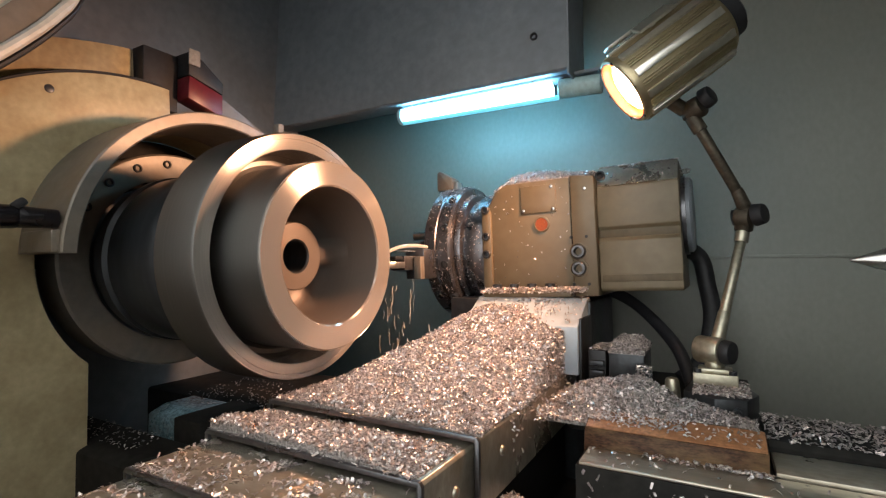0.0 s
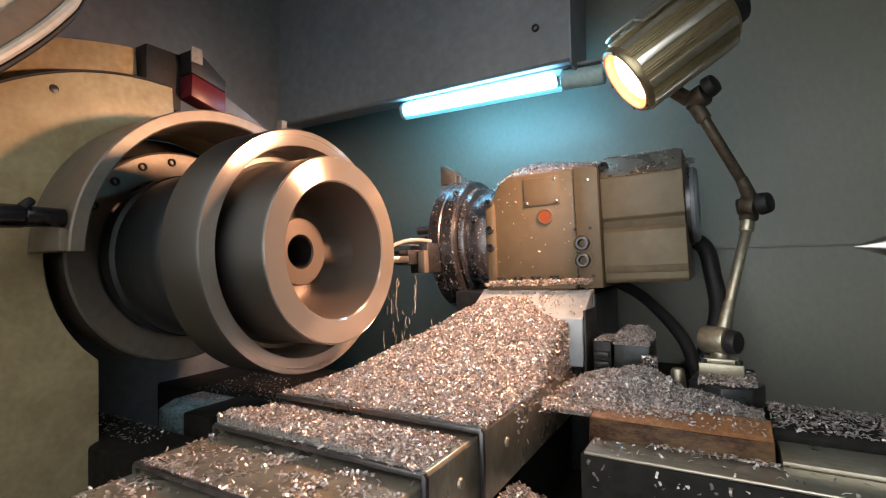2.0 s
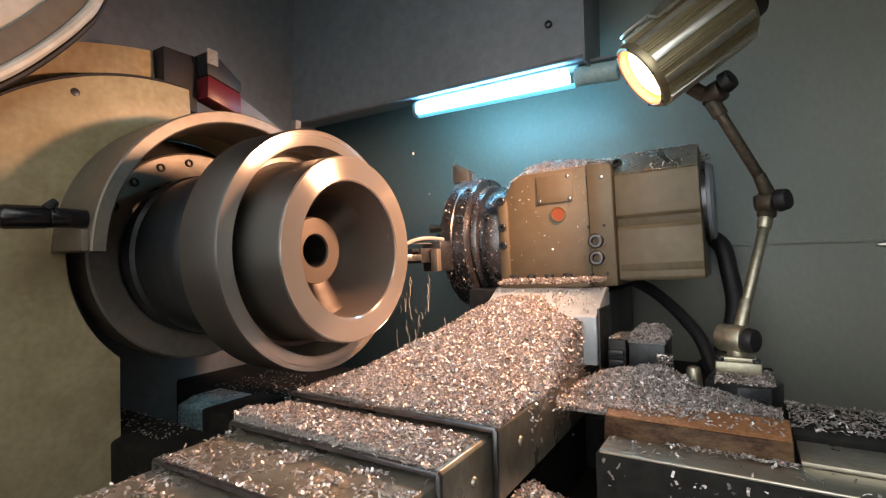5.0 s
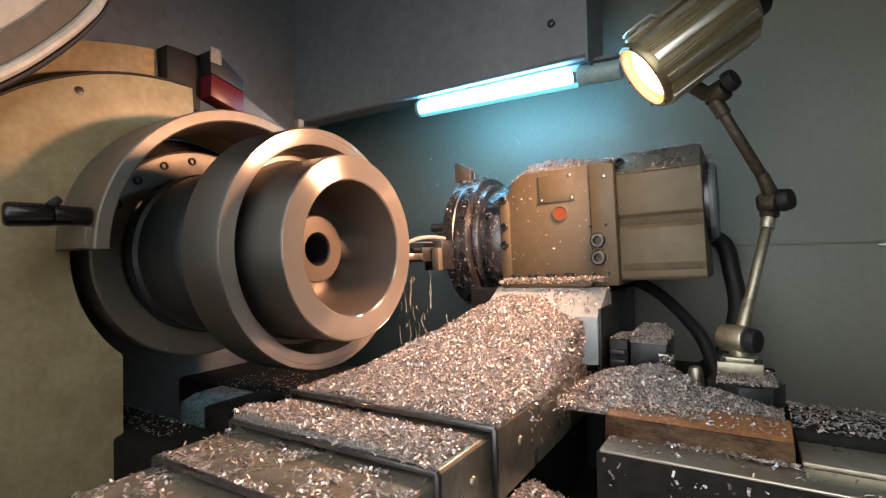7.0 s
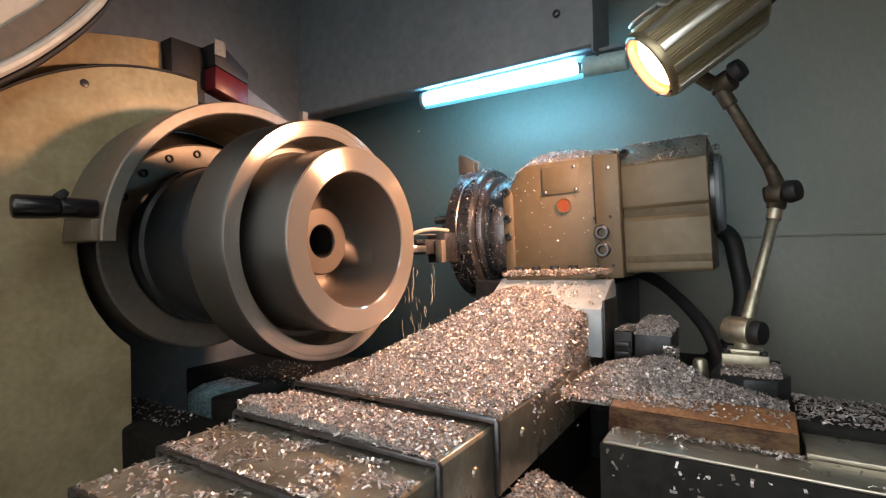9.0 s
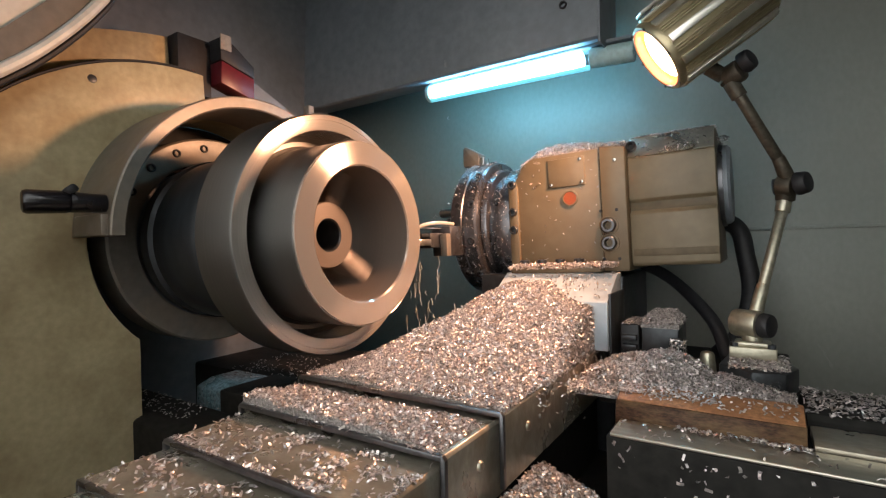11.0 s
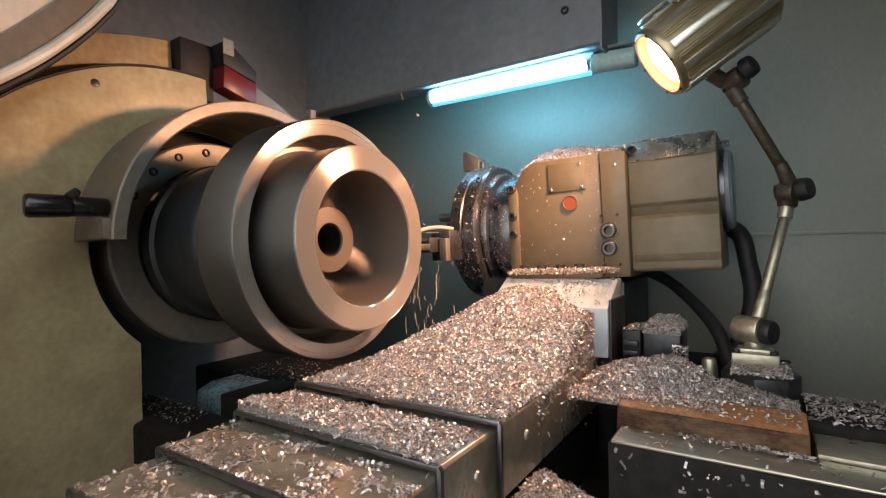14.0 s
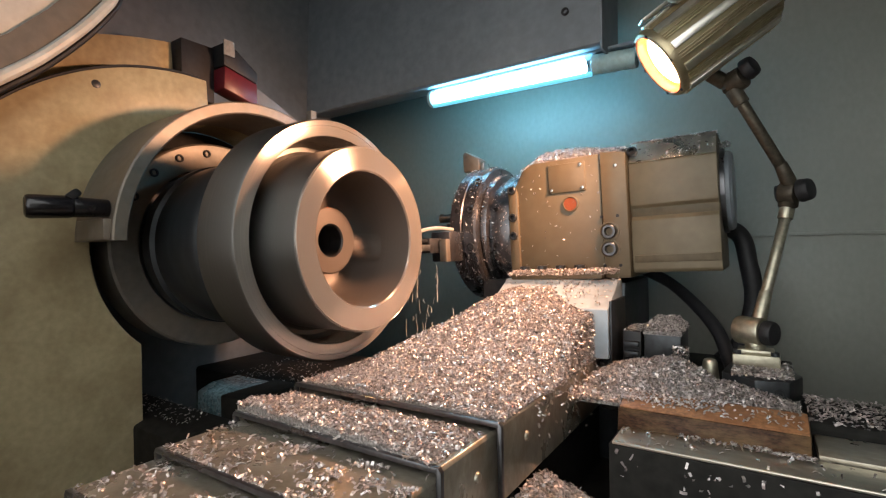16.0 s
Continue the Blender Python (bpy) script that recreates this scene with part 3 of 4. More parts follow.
def blocks():
    a = thing("clamp_block", 0.30, 0.30, 0.795, "dark steel block with fine chips on top", "steel block")
    part("block", box(0.292, 0.341, 0.26, 0.34, 0.795, 0.8605, 0.002), DARK, a)
    part("jaw", box(0.262, 0.288, 0.262, 0.33, 0.800, 0.858, 0.002), RUBBER, a)
    for k in range(3):
        part("fin", box(0.266, 0.286, 0.252, 0.262, 0.808 + 0.014 * k, 0.816 + 0.014 * k, 0.001), DARK, a)
    h = solid("hex_block", prism([(0.392, 0.222), (0.428, 0.190), (0.462, 0.198), (0.476, 0.235), (0.462, 0.29), (0.400, 0.29)], 0.795, 0.823, "z", 0.002), DARK, "dark faceted steel block carrying the lamp base", "steel block", (0.44, 0.24, 0.795))
    socket_screw("bolt", (0.452, 0.194, 0.808), (0.2, -1, 0), 0.006, h, DARK)
    st = thing("stud_bolt", 0.372, 0.265, 0.795, "small chip-covered stud on the carriage", "bolt")
    part("stud", rod((0.376, 0.262, 0.795), (0.376, 0.262, 0.829), 0.0115, 0.0085, bev=0.005), POLE, st)
    po = thing("post", 0.343, 0.243, 0.795, "short dark post caked with steel chips", "bolt")
    part("shaft", rod((0.343, 0.243, 0.795), (0.343, 0.243, 0.846), 0.008, 0.008, bev=0.002), DARK, po)


blocks()


# ---------------------------------------------------------------- telescopic cover of the cross slide
def way_cover():
    c = thing("telescopic_cover", 0.09, 0.0, 0.745, "oily sheet steel telescopic way cover in stepped sections", "way cover")
    rows = [(-0.0775, 0.29, 0.8204, -0.0568, 0.2315, 0.748), (-0.1667, 0.02, 0.8110, -0.0500, 0.2230, 0.738),
            (-0.2490, -0.10, 0.8000, -0.0500, 0.2150, 0.728), (-0.3200, -0.18, 0.7900, -0.0520, 0.2080, 0.718), (-0.395, -0.26, 0.7800, -0.0530, 0.2020, 0.708)]
    for k, (y0, y1, z, xl, xr, zb) in enumerate(rows):
        t = 0.003
        prof = [(xl, zb), (xl, z - 0.003), (xl + 0.003, z), (xr - 0.003, z), (xr, z - 0.003), (xr, zb), (xr - t, zb), (xr - t, z - t), (xl + t, z - t), (xl + t, zb)]
        p = part("section", prism(prof, y0, y1, "y", 0.0006), COVER, c)
        lip = [(xl - 0.001, zb), (xl - 0.001, z - 0.003), (xl + 0.002, z + 0.001), (xr - 0.002, z + 0.001), (xr + 0.001, z - 0.003), (xr + 0.001, zb), (xr - 0.004, zb), (xr - 0.004, z - 0.0042), (xl + 0.004, z - 0.0042), (xl + 0.004, zb)]
        part("wiper_lip", prism(lip, y0 - 0.004, y0 + 0.001, "y", 0.0006), DISC, p, "dark folded wiper lip")
        if k < 2:
            for yy in (y0 + 0.055, y0 + 0.20):
                if yy < y1 - 0.02:
                    part("rivet", rod((xr - 0.001, yy, z - 0.030), (xr + 0.003, yy, z - 0.030), 0.006, 0.004, bev=0.001), COVER, p)
    return c


COVERS = way_cover()


def pile_height(x, y):
    left = -0.050 + 0.090 * smooth(0.0, 0.30, y)
    ridge = 0.0010 + 0.0045 * smooth(-0.076, -0.050, y) + 0.012 * smooth(-0.07, 0.06, y) + 0.046 * smooth(-0.01, 0.20, y) + 0.032 * smooth(0.12, 0.27, y)
    across = smooth(left - 0.010, left + 0.055, x)
    right = 1 - smooth(0.14, 0.238, x) * (1 - 0.80 * smooth(0.04, 0.17, y) * (1 - 0.25 * smooth(0.20, 0.25, y)))
    lump = 0.0022 * noise.noise(Vector((x * 60, y * 60, 0))) + 0.003 * noise.noise(Vector((x * 22, y * 22, 3)))
    return 0.8206 + max(0.0, (ridge + lump) * across * right) + 0.0004


def chip_heaps():
    out = [heap("chip_heap", -0.050, 0.230, -0.074, 0.296, pile_height, 44000, 11, "deep heap of bright steel chips on the way cover", (0.09, 0.10, 0.8204), size=0.0046)]

    rng = np.random.default_rng(12)
    skirt = []
    for _ in range(1900):
        y = rng.uniform(0.03, 0.295)
        top = pile_height(0.2295, y)
        skirt.append(((0.230 + rng.uniform(0, 0.0015), y, rng.uniform(0.8204, top)), (0.8, 0, 0.6)))
    for _ in range(160):
        y = rng.uniform(0.0, 0.29)
        skirt.append(((0.2325, y, 0.8204 - 0.05 * rng.uniform(0, 1) ** 3), (1, 0, 0.2)))
    out.append(swarf("spilled_chips", skirt, 13, "steel chips spilling over the edge of the way cover", (0.23, 0.15, 0.82), 0.0048, 0.6))

    def scatter(name, x0, x1, y0, y1, z, count, seed, dense, label, at, size=0.0055):
        rng = np.random.default_rng(seed)
        places = []
        while len(places) < count:
            x, y = rng.uniform(x0, x1), rng.uniform(y0, y1)
            if rng.uniform() < dense(x, y):
                places.append(((x, y, z + rng.uniform(0, 0.001)), (0, 0, 1)))
        return swarf(name, places, seed + 1, label, at, size, 0.45)

    def clump(x, y):
        return smooth(0.40, 0.75, 0.5 + 0.6 * noise.noise(Vector((x * 30, y * 30, 7))))

    def ridge_height(x, y):
        n = 0.5 + 0.7 * noise.noise(Vector((x * 34, y * 34, 9)))
        full = smooth(-0.100, -0.140, y + 0.02 * (1 - smooth(-0.05, 0.12, x)) - 0.012) * (1 - 0.9 * smooth(0.16, 0.21, x))
        return 0.8112 + max(0.0, 0.0085 * full * (0.35 + n))

    out.append(heap("chip_heap", -0.049, 0.215, -0.1655, -0.090, ridge_height, 5200, 21, "ridge of loose steel chips along the second cover section", (0.08, -0.12, 0.811), step=0.005, size=0.0050))
    out.append(scatter("scattered_chips", -0.049, 0.220, -0.1695, -0.084, 0.811, 420, 23, lambda x, y: 0.4 + 0.6 * smooth(-0.160, -0.168, y), "loose steel chips on the second cover section", (0.08, -0.12, 0.811)))
    out.append(scatter("scattered_chips", -0.048, 0.214, -0.2490, -0.171, 0.800, 850, 31,
                       lambda x, y: 0.04 + 0.9 * clump(x, y) * (0.25 + 0.75 * smooth(0.03, 0.14, x)) + 0.35 * smooth(-0.235, -0.248, y) * (1 - smooth(0.06, 0.12, x)), "sparse steel chips on the third cover section", (0.08, -0.21, 0.800)))
    out.append(scatter("scattered_chips", -0.050, 0.207, -0.320, -0.253, 0.790, 420, 41,
                       lambda x, y: 0.06 + 0.6 * clump(x, y) + 0.4 * smooth(-0.305, -0.319, y), "sparse steel chips on the fourth cover section", (0.08, -0.29, 0.790)))
    return out


HEAPS = chip_heaps()


def static_chips():
    def side_heap(x, y):
        d = math.hypot((x - 0.310) / 0.080, (y - 0.185) / 0.065)
        e = math.hypot((x - 0.392) / 0.080, (y - 0.185) / 0.055)
        h = 0.037 * max(0, 1 - d * d) + 0.019 * max(0, 1 - e * e)
        return 0.7962 + h + 0.004 * noise.noise(Vector((x * 45, y * 45, 1))) * (h > 0.002)

    heap("chip_heap", 0.242, 0.47, 0.112, 0.250, side_heap, 8000, 51, "heap of bright steel chips behind the wiper block", (0.33, 0.19, 0.796), size=0.0047)

    def block_top(x, y):
        return 0.8612 + 0.010 * smooth(0.290, 0.302, x) * (1 - smooth(0.326, 0.342, x)) * smooth(0.258, 0.275, y) + 0.003 * noise.noise(Vector((x * 70, y * 70, 4)))

    heap("chip_heap", 0.291, 0.342, 0.259, 0.339, block_top, 1800, 55, "small heap of steel chips on the dark block", (0.316, 0.30, 0.8605), step=0.004, size=0.0044)

    def tray(x, y):
        return 0.704 + 0.038 * smooth(0.33, 0.228, x) + 0.006 * noise.noise(Vector((x * 30, y * 30, 2)))

    heap("chip_heap", 0.2325, 0.340, -0.20, 0.018, tray, 4200, 61, "steel chips heaped beside the way cover", (0.27, 0.0, 0.70), size=0.0052)
    rng = np.random.default_rng(5)

    def flat(name, count, x0, x1, y0, y1, z, label, seed, size=0.0055):
        swarf(name, [((rng.uniform(x0, x1), rng.uniform(y0, y1), z), (0, 0, 1)) for _ in range(count)], seed, label, ((x0 + x1) / 2, (y0 + y1) / 2, z), size)

    flat("scattered_chips", 900, 0.404, 0.466, 0.203, 0.288, 0.8235, "steel chips on the faceted block", 71)
    flat("scattered_chips", 260, 0.264, 0.289, 0.262, 0.33, 0.8585, "fine chips on top of the dark clamp jaw", 72, 0.0045)
    spill = [((0.2365 + 0.030 * rng.uniform(0, 1) ** 1.5, rng.uniform(0.09, 0.25), 0.802 + rng.normal(0, 0.004)), (0.3, -0.3, 0.9)) for _ in range(700)]
    swarf("spilled_chips", spill, 83, "steel chips spilled between the way cover and the carriage", (0.25, 0.16, 0.80), 0.0046, 0.7)
    post = [((0.343 + 0.0085 * math.cos(a), 0.243 + 0.0085 * math.sin(a), z), (math.cos(a), math.sin(a), 0.2)) for a, z in zip(rng.uniform(3.0, 6.5, 260), rng.uniform(0.80, 0.846, 260))]
    swarf("stuck_chips", post, 84, "chips clinging to a short post", (0.343, 0.243, 0.82), 0.0042, 0.6)
    flat("scattered_chips", 3600, 0.476, 1.1, 0.132, 0.235, 0.8005, "steel chips lying along the rear way", 73)
    flat("scattered_chips", 90, 0.31, 0.9, 0.024, 0.067, 0.7855, "a few chips on the bright way", 74)
    flat("scattered_chips", 130, 0.36, 0.475, 0.058, 0.069, 0.7865, "chips along the wiper edge", 75)
    ramp = [(rng.uniform(0.305, 0.47), rng.uniform(0.076, 0.104)) for _ in range(150)] + [(0.302 + 0.10 * rng.uniform(0, 1) ** 1.6, rng.uniform(0.086, 0.106)) for _ in range(320)]
    swarf("scattered_chips", [((x, y, 0.8065 + (y - 0.0735) * 0.34), (0, -0.35, 0.94)) for x, y in ramp], 77, "chips on the rust stained wiper block", (0.39, 0.09, 0.815), 0.0045, 0.35)
    swarf("scattered_chips", [((x, 0.0235, z), (0, -1, 0.2)) for x, z in zip(rng.uniform(0.31, 0.8, 120), 0.775 - 0.05 * rng.uniform(0, 1, 120) ** 2)], 78, "chips stuck to the oily bed front", (0.5, 0.02, 0.75), 0.006)
    flat("scattered_chips", 420, -0.42, -0.07, 0.065, 0.20, 0.7555, "glinting chips on the wet bed", 79, 0.004)
    flat("scattered_chips", 150, -0.46, -0.24, -0.125, -0.07, 0.7455, "chips on the dark bed step", 80, 0.004)


static_chips()


# ---------------------------------------------------------------- turret on the cross slide
def slide_block():
    b = thing("slide_block", 0.165, 0.27, 0.82, "pale scraped steel end block under the turret", "steel block")
    part("block", prism([(0.222, 0.8215), (0.222, 0.893), (0.230, 0.897), (0.288, 0.931), (0.310, 0.931), (0.310, 0.8215)], 0.062, 0.252, "x", 0.002), BLUE, b)
    part("cover_edge", box(0.2525, 0.256, 0.226, 0.31, 0.80, 0.905, 0.001), DARK, b)
    return b


def turret():
    t = thing("tool_turret", 0.17, 0.40, 0.931, "beige painted tool turret with oily steel disc, dusted with chips", "tool turret")
    face = [(0.072, 0.932), (0.068, 0.96), (0.068, 1.080), (0.080, 1.100), (0.092, 1.121), (0.112, 1.132), (0.228, 1.132), (0.228, 0.932)]
    part("housing", prism(face, 0.305, 0.50, "y", 0.004), BRONZE, t)
    part("end_plate", prism([(0.2285, 0.931), (0.2285, 1.133), (0.268, 1.128), (0.268, 0.931)], 0.301, 0.505, "y", 0.0025), BRONZE, t, "bolted beige end plate")
    part("front_shoulder", prism([(0.066, 0.932), (0.066, 1.085), (0.080, 1.094), (0.084, 1.08), (0.084, 0.932)], 0.299, 0.306, "y", 0.002), BRONZE, t)
    part("foot", box(0.072, 0.228, 0.284, 0.306, 0.931, 0.943, 0.002), BRONZE, t)
    for x in (0.094, 0.126, 0.158, 0.190):
        socket_screw("bolt", (x, 0.294, 0.949), (0, 0, 1), 0.0085, t, DARK)
    plate = part("name_plate", box(0.141, 0.2035, 0.3025, 0.306, 1.075, 1.123, 0.001), BRONZE, t, "small blank cover plate")
    for x, z in ((0.146, 1.080), (0.1985, 1.080), (0.1965, 1.118)):
        part("screw", rod((x, 0.303, z), (x, 0.3005, z), 0.003, seg=14, bev=0.0006), STEEL, plate)
    part("sight_rim", turn_y(0.177, 1.055, [(0.306, 0.0135), (0.302, 0.0135), (0.3015, 0.0115), (0.3035, 0.0105)]), BRONZE, t)
    part("sight_glass", rod((0.177, 0.306, 1.055), (0.177, 0.3025, 1.055), 0.0108, bev=0), SIGHT, t, "amber oil sight glass")
    for z in (1.005, 0.977):
        part("counterbore", turn_y(0.2385, z, [(0.303, 0.0155), (0.2995, 0.0155), (0.2992, 0.0135), (0.302, 0.0128)]), BRONZE, t)
        socket_screw("bolt", (0.2385, 0.300, z), (0, -1, 0), 0.0115, t, DISC)
    # Solid black discs whose colour stands for the shade inside small holes.
    for x, z in ((0.227, 1.029), (0.252, 1.029), (0.229, 0.951), (0.253, 0.951)):
        part("hole", rod((x, 0.3035, z), (x, 0.3005, z), 0.0026, seg=12, bev=0), RUBBER, t)
    part("screw", rod((0.2525, 0.303, 1.108), (0.2525, 0.2985, 1.108), 0.003, seg=12, bev=0.0005), STEEL, t)
    for z in (1.088, 1.040, 1.008):
        socket_screw("bolt", (0.0745, 0.298, z), (0, -1, 0), 0.0075, t, DARK)
    motor = part("motor", prism([(0.318, 0.938), (0.314, 0.943), (0.314, 1.020), (0.320, 1.025), (0.320, 1.038), (0.314, 1.043), (0.315, 1.108), (0.345, 1.143), (0.47, 1.145), (0.48, 1.13), (0.48, 0.938)], 0.2685, 0.391, "x", 0.002), MOTOR, t, "dull beige ribbed motor housing")
    # Thin pale plate whose colour stands for the reflection on the motor's bevel.
    part("bevel_sheen", prism([(0.3155, 1.1095), (0.3445, 1.1440), (0.3425, 1.1455), (0.3135, 1.111)], 0.2695, 0.390, "x", 0.0004), ALU_PALE, motor, "pale strip put on for the sheen of the wet bevel")
    part("slot", box(0.2695, 0.390, 0.3195, 0.324, 1.0255, 1.0385, 0.0005), BAND, motor)
    part("lower_band", box(0.272, 0.3905, 0.3125, 0.316, 0.9535, 0.965, 0.001), BAND, motor)
    part("end_cap", turn_x([(0.391, 0.0), (0.391, 0.062), (0.403, 0.062), (0.407, 0.058), (0.407, 0.0)], 0.40, 1.06, 40), HOOD, motor, "dark grey motor end cap")
    part("cap_ring", turn_x([(0.3915, 0.066), (0.3975, 0.066), (0.3975, 0.061), (0.3915, 0.061), (0.3915, 0.066)], 0.40, 1.06, 40), DISC, motor)
    socket_screw("bolt", (0.275, 0.318, 1.128), (0, -1, 0.4), 0.008, t, DARK)
    # indexing disc
    cy, cz = 0.405, 1.020
    part("neck", turn_x([(0.066, 0.0), (0.066, 0.106), (0.058, 0.110), (0.044, 0.110), (0.042, 0.100), (0.024, 0.100), (0.022, 0.112), (0.016, 0.114), (0.012, 0.114), (0.010, 0.0)], cy, cz, 96), DISC, t, "ribbed steel neck ring")
    disc = part("disc", turn_x([(0.010, 0.0), (0.010, 0.128), (0.006, 0.131), (-0.014, 0.131), (-0.016, 0.1285), (-0.019, 0.1285), (-0.021, 0.131), (-0.042, 0.131), (-0.046, 0.127), (-0.046, 0.0)], cy, cz, 120), DISC, t, "oily dark steel tool disc")
    for k in range(12):
        a = radians(30 * k + 12)
        c, s = math.cos(a), math.sin(a)
        socket_screw("screw", (-0.002, cy + 0.1285 * c, cz + 0.1285 * s), (0, c, s), 0.008, disc, DARK)
        # Black plug painted as the dark inside of a coolant bore.
        part("dark_bore_plug", rod((-0.030, cy + 0.125 * c, cz + 0.125 * s), (-0.030, cy + 0.1318 * c, cz + 0.1318 * s), 0.005, seg=14, bev=0), RUBBER, disc)
    return t


def turn_y(cx, cz, profile, seg=28):
    bm = turn_x([(y, r) for y, r in profile], 0, 0, seg)
    for v in bm.verts:
        a, b, c = v.co
        v.co = (cx + b, a, cz + c)
    return bm


def tools():
    f = thing("facing_tool", -0.06, 0.26, 0.985, "steel tool holder with a carbide insert at the flange", "cutting tool")
    part("holder", merge(box(-0.066, -0.036, 0.196, 0.30, 0.984, 1.010, 0.002), box(-0.060, -0.020, 0.235, 0.30, 0.968, 1.022, 0.003)), DISC, f)
    part("shank", prism([(-0.050, 0.152), (-0.060, 0.196), (-0.036, 0.20), (-0.038, 0.172)], 0.988, 0.999, "z", 0.001), STEEL, f)
    part("insert", prism([(-0.0515, 0.146), (-0.056, 0.158), (-0.046, 0.161), (-0.0435, 0.150)], 0.9985, 1.0035, "z", 0.0006), ALU, f, "gold coated carbide insert")
    part("clamp", box(-0.054, -0.040, 0.176, 0.200, 1.003, 1.009, 0.0015), DARK, f)
    part("coolant_pipe", pipe([(-0.030, 0.262, 1.026), (-0.036, 0.225, 1.028), (-0.044, 0.195, 1.025), (-0.050, 0.168, 1.017)], 0.0034, 10), COOLANT, f, "pale coolant nozzle")
    part("face_plate", box(-0.034, -0.020, 0.222, 0.236, 0.968, 1.008, 0.001), GUARD, f)
    u = thing("tool_holder", -0.05, 0.40, 1.15, "dark steel tool holder on top of the turret disc", "cutting tool")
    part("holder", prism([(-0.066, 1.148), (-0.066, 1.186), (-0.060, 1.190), (-0.030, 1.172), (-0.030, 1.148)], 0.372, 0.402, "y", 0.002), GUARD, u)
    part("wedge", box(-0.030, -0.020, 0.375, 0.399, 1.148, 1.164, 0.0015), STEEL, u)
    s = thing("tool_holder", -0.075, 0.31, 1.06, "small chip-covered boring bar holder on the disc", "cutting tool")
    part("bar", rod((-0.046, 0.318, 1.052), (-0.092, 0.318, 1.052), 0.008, bev=0.002), STEEL, s)
    part("block", box(-0.060, -0.044, 0.288, 0.345, 1.024, 1.040, 0.002), DISC, s)
    return [f, u, s]


def turret_chips():
    rng = np.random.default_rng(9)
    top = []
    for _ in range(2600):
        x, y = rng.uniform(0.07, 0.268), rng.uniform(0.305, 0.40)
        z = 1.133 if x > 0.112 else (1.122 + (x - 0.092) * 0.5 if x > 0.09 else 1.095 + (x - 0.074) * 1.5)
        hump = 0.012 * smooth(0.08, 0.15, x) * (1 - smooth(0.16, 0.27, x)) * smooth(0.30, 0.34, y)
        top.append(((x, y, z + hump * rng.uniform(0, 1)), (-0.2, -0.3, 1)))
    for _ in range(800):
        x = rng.uniform(0.268, 0.405)
        top.append(((x, rng.uniform(0.345, 0.40), 1.1455 if x < 0.391 else 1.128), (0, 0, 1)))
    for _ in range(600):
        top.append(((rng.uniform(0.268, 0.391), rng.uniform(0.342, 0.352), 1.1455), (0, -0.4, 0.9)))
    for _ in range(90):
        y = rng.uniform(0.318, 0.342)
        top.append(((rng.uniform(0.27, 0.388), y - 0.002, 1.1125 + (y - 0.3155) * 1.19), (0, -0.77, 0.64)))
    for _ in range(70):
        top.append(((rng.uniform(0.075, 0.255), 0.3045, rng.uniform(0.95, 1.12)), (0, -1, 0)))
    a = swarf("turret_chips", top, 91, "fine steel chips lying on the turret", (0.17, 0.35, 1.13), 0.0038, 0.6)
    ring = []
    for _ in range(1000):
        x = rng.uniform(-0.044, 0.064)
        r = 0.132 if x < 0.010 else (0.114 if x < 0.022 else 0.1005 if x < 0.043 else 0.1105)
        an = radians(rng.normal(105, 22) if rng.uniform() < 0.45 else rng.uniform(95, 235))
        ring.append(((x, 0.405 + r * math.cos(an), 1.020 + r * math.sin(an)), (0, math.cos(an), math.sin(an))))
    b = swarf("disc_chips", ring, 92, "fine steel chips stuck to the oily disc", (0, 0.405, 1.02), 0.0032, 0.5)
    slope = []
    for _ in range(480):
        y = rng.uniform(0.228, 0.288)
        x = rng.uniform(0.07, 0.255)
        if rng.uniform() < 1 - 0.75 * smooth(0.16, 0.22, x) * smooth(0.29, 0.25, y):
            slope.append(((x, y, 0.8975 + (y - 0.230) * 0.586), (0, -0.5, 0.86)))
    d = swarf("slope_chips", slope, 94, "steel chips on the slanted steel end block", (0.16, 0.26, 0.91), 0.0045, 0.6)
    foot = [((rng.uniform(0.072, 0.25), rng.uniform(0.270, 0.304), 0.938 + rng.uniform(0, 0.009)), (0, -0.5, 1)) for _ in range(1300)]
    c = swarf("foot_chips", foot, 93, "steel chips packed round the turret foot", (0.16, 0.29, 0.94), 0.0045, 0.6)
    return [a, b, c, d]


def turret_heap():
    def top(x, y):
        hump = (0.004 + 0.018 * smooth(0.085, 0.135, x) * (1 - 0.7 * smooth(0.16, 0.265, x))) * smooth(0.300, 0.345, y)
        base = 1.1315 if x > 0.112 else 1.1315 - (0.112 - x) * 0.55
        return base + hump + 0.0025 * noise.noise(Vector((x * 50, y * 50, 5)))

    return heap("chip_heap", 0.090, 0.262, 0.306, 0.42, top, 3200, 95, "heap of fine steel chips on top of the turret", (0.17, 0.36, 1.131), size=0.0042)


SLIDE = [slide_block(), turret()] + tools() + turret_chips() + [turret_heap()]


